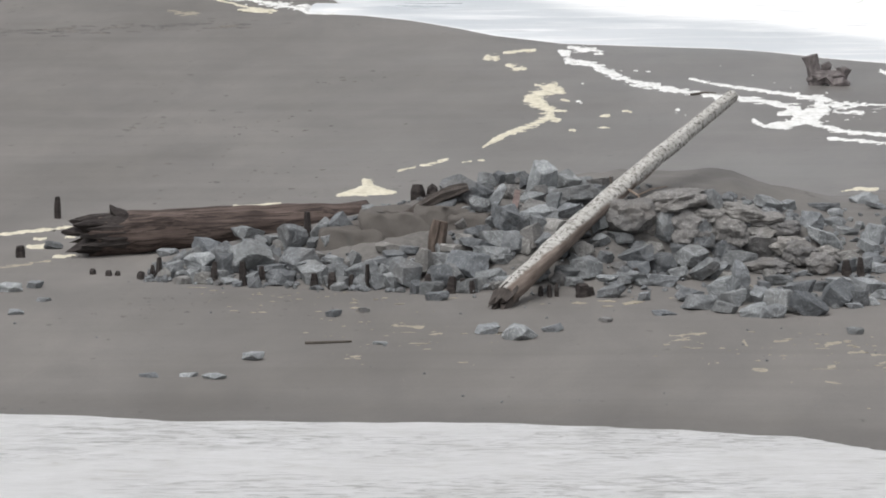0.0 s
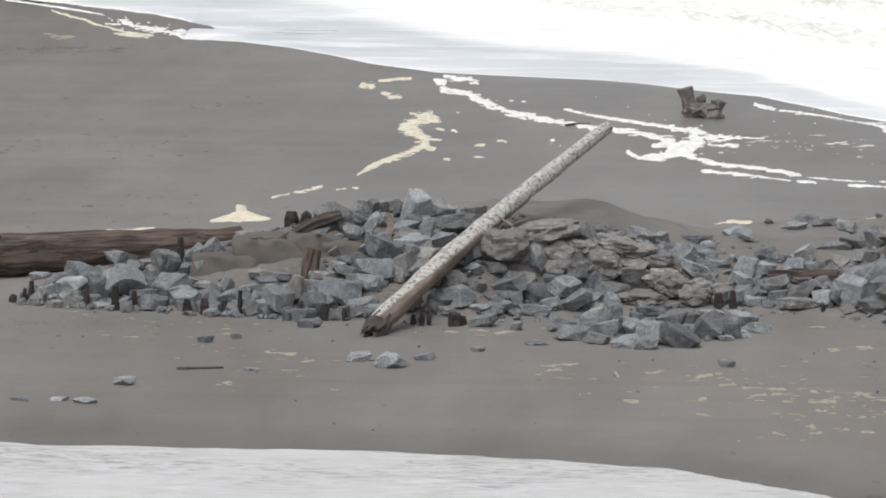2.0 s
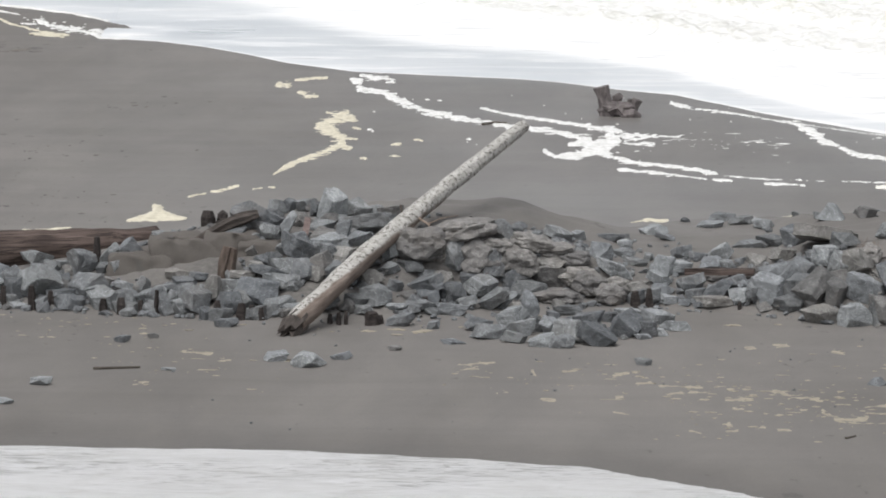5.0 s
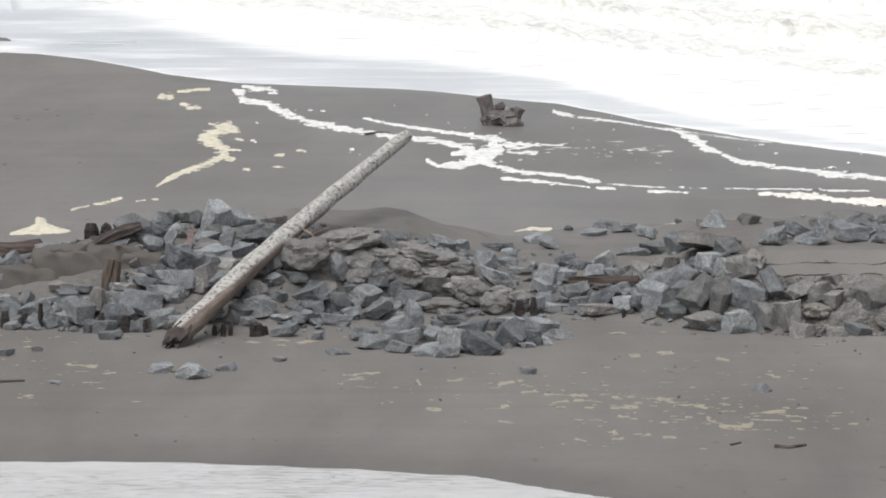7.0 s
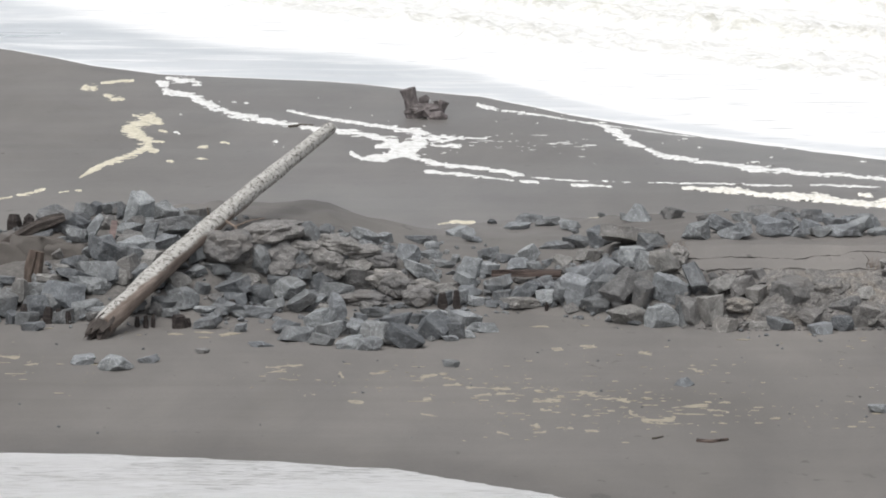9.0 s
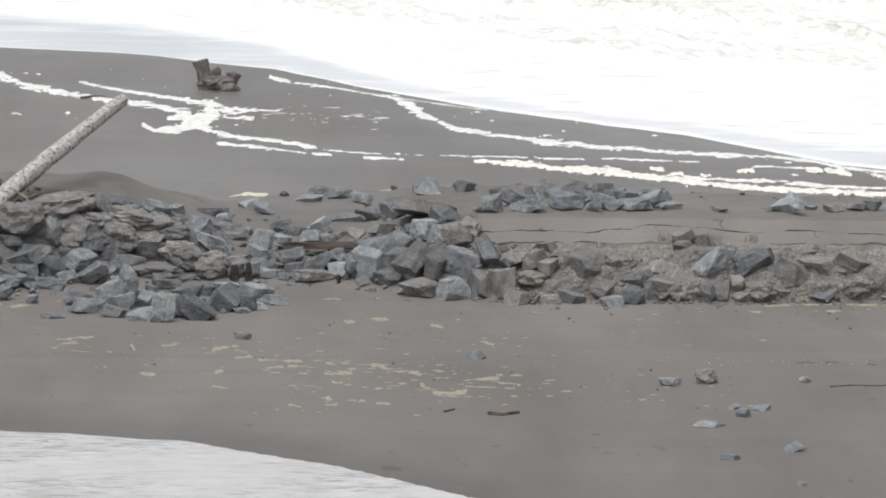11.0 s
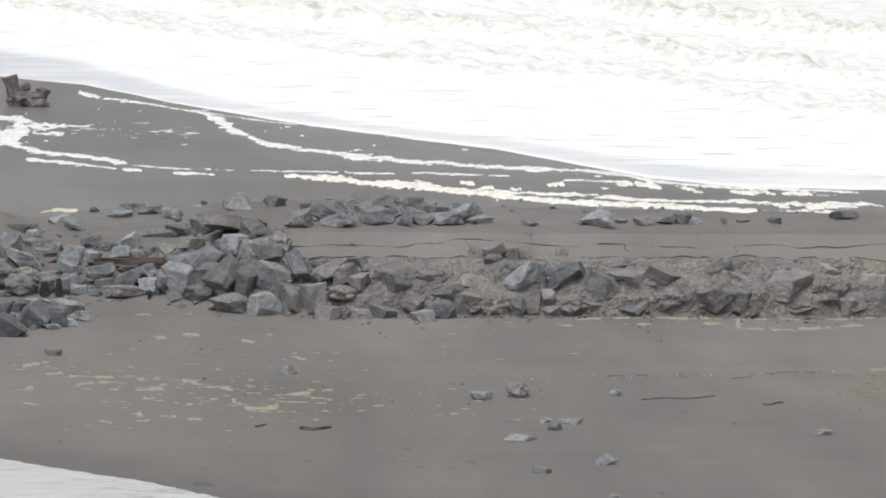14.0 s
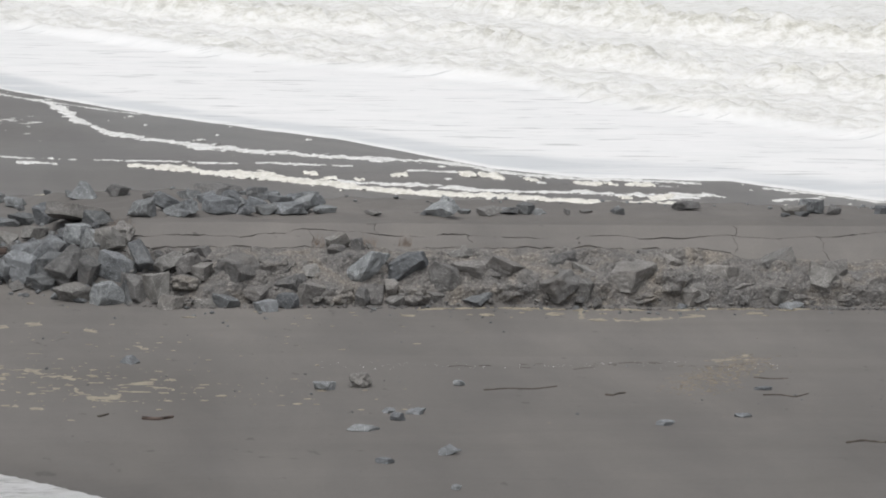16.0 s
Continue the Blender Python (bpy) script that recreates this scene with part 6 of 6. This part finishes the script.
flecks("foam_flecks", 420, 12, fleck_spot, (.02, .18), FOAM_DRY, "dried tan foam scraps scattered on dark sand", .006, (.3, 1.0))
flecks("foam_flecks", 14, 16, fleck_spot, (.25, .85), FOAM_DRY, "long thin tan foam smears dried on sand", .005, (.08, .25))
flecks("foam_flecks", 26, 13, lambda r: (r.uniform(-4.6, 2.5), r.uniform(-6.0, 5) + 24), (.02, .16), FOAM, "small white foam scraps on wet sand", .015, (.8, 2.5))
flecks("foam_flecks", 50, 14, lambda r: (r.uniform(1.2, 4.5), r.gauss(20.6, .9)), (.03, .4), FOAM, "small white foam scraps on wet sand", .006, (.15, .4))
flecks("foam_flecks", 34, 15, lambda r: (lambda x: (x, sea_edge(x) - abs(r.gauss(0, 2.2)) - .5))(r.uniform(2, 19)), (.03, .25), FOAM, "small white foam scraps on wet sand", .015, (.5, 1.5))
flecks("foam_flecks", 60, 18, lambda r: (lambda x: (x, lerp_table(x, HEAP_X, HEAP_FOOT) - .5 - abs(r.gauss(0, .5))))(r.uniform(-9, 20)), (.04, .4), FOAM_DRY, "dried tan foam scraps at the foot of the stones", .008, (.3, .9))



def along(points, spread):
    """Spots thrown about a plan line."""
    def pick(rng):
        k = rng.randrange(len(points) - 1)
        f = rng.random()
        a, b = points[k], points[k + 1]
        return a[0] + (b[0] - a[0]) * f + rng.gauss(0, spread * .3), a[1] + (b[1] - a[1]) * f + rng.gauss(0, spread)
    return pick


flecks("foam_patch", 60, 48, along([(-13.2, 43.0), (-12.0, 41.4), (-11.2, 40.2)], .5), (.06, .3), FOAM, "broken white foam along the wet sand", .015, (.8, 2.0))
flecks("foam_patch", 60, 49, along([(-12.5, 39.8), (-12.2, 39.6), (-11.8, 39.45)], .2), (.1, .35), FOAM_TAN, "patch of yellowish old foam on the sand", .02, (.8, 1.8))
flecks("foam_edge", 90, 71, lambda r: (lambda x: (x, lerp_table(x, HEAP_X, HEAP_FOOT) - .12 - abs(r.gauss(0, .08))))(r.uniform(9.5, 16)), (.05, .4), FOAM_DRY, "tan foam dried along the foot of the bank", .012, (.15, .4))

# ---- drift line, sticks and timber ----
scatter("shell_bits", 90, 21, lambda r: (r.uniform(7.5, 14.6), r.gauss(-7.0, .22)), (.008, .02), FOAM, "tiny pale shell bits along the drift line", "drift line")
scatter("pebbles", 110, 22, lambda r: (r.uniform(-12, 15.5), r.uniform(-11.3, -2.5)), (.015, .06), ROCK, "small pebbles strewn over the sand", "pebbles")
scatter("pale_pebbles", 60, 23, lambda r: (r.uniform(2, 15.5), r.uniform(-12, -3)), (.012, .028), STRAW, "tiny pale pebbles on the sand", "pebbles")
flecks("straw_debris", 800, 24, lambda r: (lambda a: (13.4 + .75 * a + r.gauss(0, .24), -7.7 + 1.3 * a + r.gauss(0, .3)))(r.uniform(-1, 1)), (.012, .10), STRAW, "patch of tan straw debris on the sand", .006, (.12, .5))


def stick(points, r, seed, mat=None, text="thin dark driftwood stick lying on the sand"):
    x, y = points[0]
    ob = part("stick", limb([(px - x, py - y, ground_height(px, py)[2] + r * .7) for px, py in points], [r * (1 - .35 * k / (len(points) - 1)) for k in range(len(points))], 8, seed, .25), mat or STICK_WOOD)
    ob.location = (x, y, 0)
    return tagged(ob, text, "stick", "driftwood sticks")


stick([(-6.92, -6.25), (-6.6, -6.2), (-6.23, -6.12)], .026, 61)
stick([(4.6, -11.35), (4.8, -11.42), (5.04, -11.25)], .026, 62, WOOD_RED, "short red-brown stick lying on the sand")
stick([(9.68, -9.1), (10.05, -8.95), (10.4, -9.0), (10.8, -8.75)], .011, 63, WOOD_GREY)
stick([(14.2, -13.05), (14.45, -12.9), (14.7, -13.05), (14.9, -12.95)], .014, 64, WOOD_GREY)
stick([(13.7, -9.5), (13.95, -9.45), (14.15, -9.6), (14.4, -9.3)], .011, 65)
stick([(11.25, -7.35), (11.4, -7.25), (11.6, -7.15)], .005, 66, WOOD_GREY)
stick([(13.85, -7.95), (14.1, -8.05), (14.35, -8.0)], .011, 67)
stick([(11.4, -9.45), (11.5, -9.5), (11.6, -9.35), (11.72, -9.3)], .016, 68)
stick([(9.4, -7.1), (9.6, -7.0), (9.75, -7.1)], .0045, 69, WOOD_GREY)
stick([(12.0, -6.85), (12.2, -6.8), (12.4, -6.86)], .005, 70, WOOD_GREY)
stick([(-4.35, -5.35), (-4.0, -5.3)], .02, 71)
stick([(4.0, -11.2), (4.15, -11.0)], .018, 72)
rng = random.Random(640)
for k in range(16):
    x, y, w = rng.uniform(9.8, 14.0), rng.gauss(-7.0, .12), rng.uniform(.05, .22)
    stick([(x, y), (x + w * .35, y + rng.gauss(.02, .05)), (x + w * .7, y + rng.gauss(.02, .05)), (x + w, y + rng.gauss(.05, .05))], rng.uniform(.003, .006), 660 + k, WOOD_GREY, "thin brown twig on the drift line")
stick([(-1.6, 23.0), (-1.35, 23.3), (-1.1, 23.2)], .03, 73)


def timber(x, y, z, size, turn, mat, name, text, category):
    bm = bmesh.new()
    bmesh.ops.create_cube(bm, size=1)
    bmesh.ops.subdivide_edges(bm, edges=bm.edges, cuts=5, use_grid_fill=True)
    for v in bm.verts:
        p = Vector(v.co[k] * size[k] for k in range(3))
        v.co = p + Vector((noise.noise(p * 4), noise.noise(p * 4 + Vector((5, 0, 0))), noise.noise(p * 5 + Vector((0, 5, 0))))) * .22 * min(size)
    ob = part(name, bm, mat)
    ob.matrix_world = pose(x, y, z, *turn)
    return tagged(ob, text, category)


timber(2.6, .55, .50, (1.12, .13, .10), (0, -1, -6), WOOD_RED, "beam", "red-brown rotten beam lying among the rubble", "beam")
timber(4.35, 1.55, .97, (.95, 1.0, .2), (-13, 6, -10), ROCK_CAKED, "concrete_slab", "broken flat concrete slab jutting out of the bank", "slab")
timber(-4.1, .75, 1.12, (.10, .05, .36), (-8, 10, 0), WOOD_PINK, "board", "weathered pinkish board stuck between the boulders", "board")


def rotten(x, y, z, points, radii, seed, mat, text):
    """A rotten round timber, split and ragged."""
    ob = part("timber", limb(points, radii, 16, seed, .55, .3), mat)
    ob.location = (x, y, z)
    return tagged(ob, text, "timber", "rotten timbers")


rotten(-5.5, .85, 1.08, [(-.66, 0, -.36), (-.2, .02, -.12), (.25, 0, .13), (.62, .05, .24)], [.05, .10, .11, .06], 21, WOOD_DARK, "dark rotten timber leaning on the heap")
rotten(-5.32, -.28, .45, [(-.06, 0, -.1), (-.02, 0, .2), (.05, .02, .5)], [.14, .13, .10], 22, WOOD_BROWN, "brown rotten timber stub standing in the rubble")


def sand_lump(x, y, z, w, d, h, seed):
    bm = lumpy(random.Random(seed), w, d, h, .70, .45)
    for v in bm.verts:
        f = v.co.z / h
        if v.co.y < 0:
            v.co.y = max(v.co.y, -d * .34 + .05 * noise.noise(v.co * 6)) + .10 * d * f * f
        v.co += Vector((.03 * noise.noise(v.co * 5), .05 * noise.noise(v.co * 4 + Vector((9, 0, 0))), .025 * noise.noise(v.co * 7)))
    ob = part("sand_lump", bm, HARD_SAND, smooth=True)
    ob.location = (x, y, z)
    return tagged(ob, "eroded lump of hard damp sand in the heap, toned with shade", "sand lump", "sand lumps")


sand_lump(-6.75, .75, .0, 1.25, 1.6, .74, 1)
sand_lump(-6.0, .85, .02, 1.35, 1.6, .96, 8)
sand_lump(-5.3, .85, .10, 1.0, 1.4, .98, 9)
sand_lump(-4.85, .50, .36, .7, .8, .62, 3)
# Flat dark scraps stand in for the shade in footprint hollows
flecks("sand_clods", 110, 31, lambda r: (lambda c: (r.gauss(c[0], .8), r.gauss(c[1], 1.3)))(r.choice(((-9.0, 12), (-8.3, 10.5), (-9.5, 17), (-8.5, 26), (-10.5, 21), (-12, 18), (-11, 13), (-12.5, 25), (-10, 9)))), (.04, .16), SAND_DARK, "flat dark scraps for the shade of scuffed footprints in the sand", .004, (.9, 2.4))
flecks("dark_wrack", 90, 32, lambda r: (lambda x: (x, 35.5 + .28 * (x + 17) + r.gauss(0, .5)))(r.uniform(-18, -12)), (.1, .7), SAND_DARK, "dark strands of wrack on the beach", .006, (.3, .9))
flecks("scuff_marks", 70, 33, lambda r: (r.uniform(-10.5, -6), r.gauss(-2.6, .7)), (.03, .12), SAND_DARK, "flat dark scraps for the shade of scuffed footprints in the sand", .004, (.6, 1.6))


# ---- bent dry branches by the leaning log, dry weeds on the bank ----
def branch(points, r, seed):
    x, y, z = points[0]
    ob = part("dry_branch", limb([(a - x, b - y, c - z) for a, b, c in points], [r * (1 - .5 * k / (len(points) - 1)) for k in range(len(points))], 7, seed, .2), BRANCH)
    ob.location = (x, y, z)
    return tagged(ob, "thin pale dry branch caught on the rubble", "branch", "dry branches")


BRANCH = wood_material("pale_dry_branch", (.16, .12, .095), (.27, .215, .175), (.38, .32, .27), (8, 8, 8))
branch([(-2.45, 1.0, 1.20), (-2.3, .85, 1.30), (-2.12, .7, 1.22), (-2.02, .5, 1.02), (-1.98, .3, .85)], .022, 91)
branch([(-2.5, 1.1, 1.05), (-2.38, 1.0, 1.25), (-2.25, 1.05, 1.36)], .018, 92)
branch([(-2.12, .7, 1.22), (-1.9, .8, 1.3), (-1.65, .9, 1.33)], .014, 93)


def tuft(x, y, seed):
    """A tuft of dry weed: thin bent blades."""
    rng = random.Random(seed)
    bm = bmesh.new()
    for _ in range(26):
        a, h, lean = rng.uniform(0, 6.28), rng.uniform(.08, .24), rng.uniform(.02, .10)
        bx, by = rng.gauss(0, .06), rng.gauss(0, .05)
        w = .004
        prev = None
        for k in range(4):
            f = k / 3
            cx, cy, cz = bx + math.cos(a) * lean * f * f, by + math.sin(a) * lean * f * f, h * f - .02
            pair = (bm.verts.new((cx - w * (1.1 - f), cy, cz)), bm.verts.new((cx + w * (1.1 - f), cy, cz)))
            if prev:
                bm.faces.new((prev[0], prev[1], pair[1], pair[0]))
            prev = pair
    ob = part("dry_weed", bm, BRANCH)
    ob.location = (x, y, ground_height(x, y)[2] + .03)
    return tagged(ob, "small tuft of dry tan weed on the bank", "weed", "dry weeds")


for k, (x, y) in enumerate(((8.1, -.62), (8.9, -.6), (9.5, -.62), (4.9, .3), (5.05, .25))):
    tuft(x, y, 300 + k)
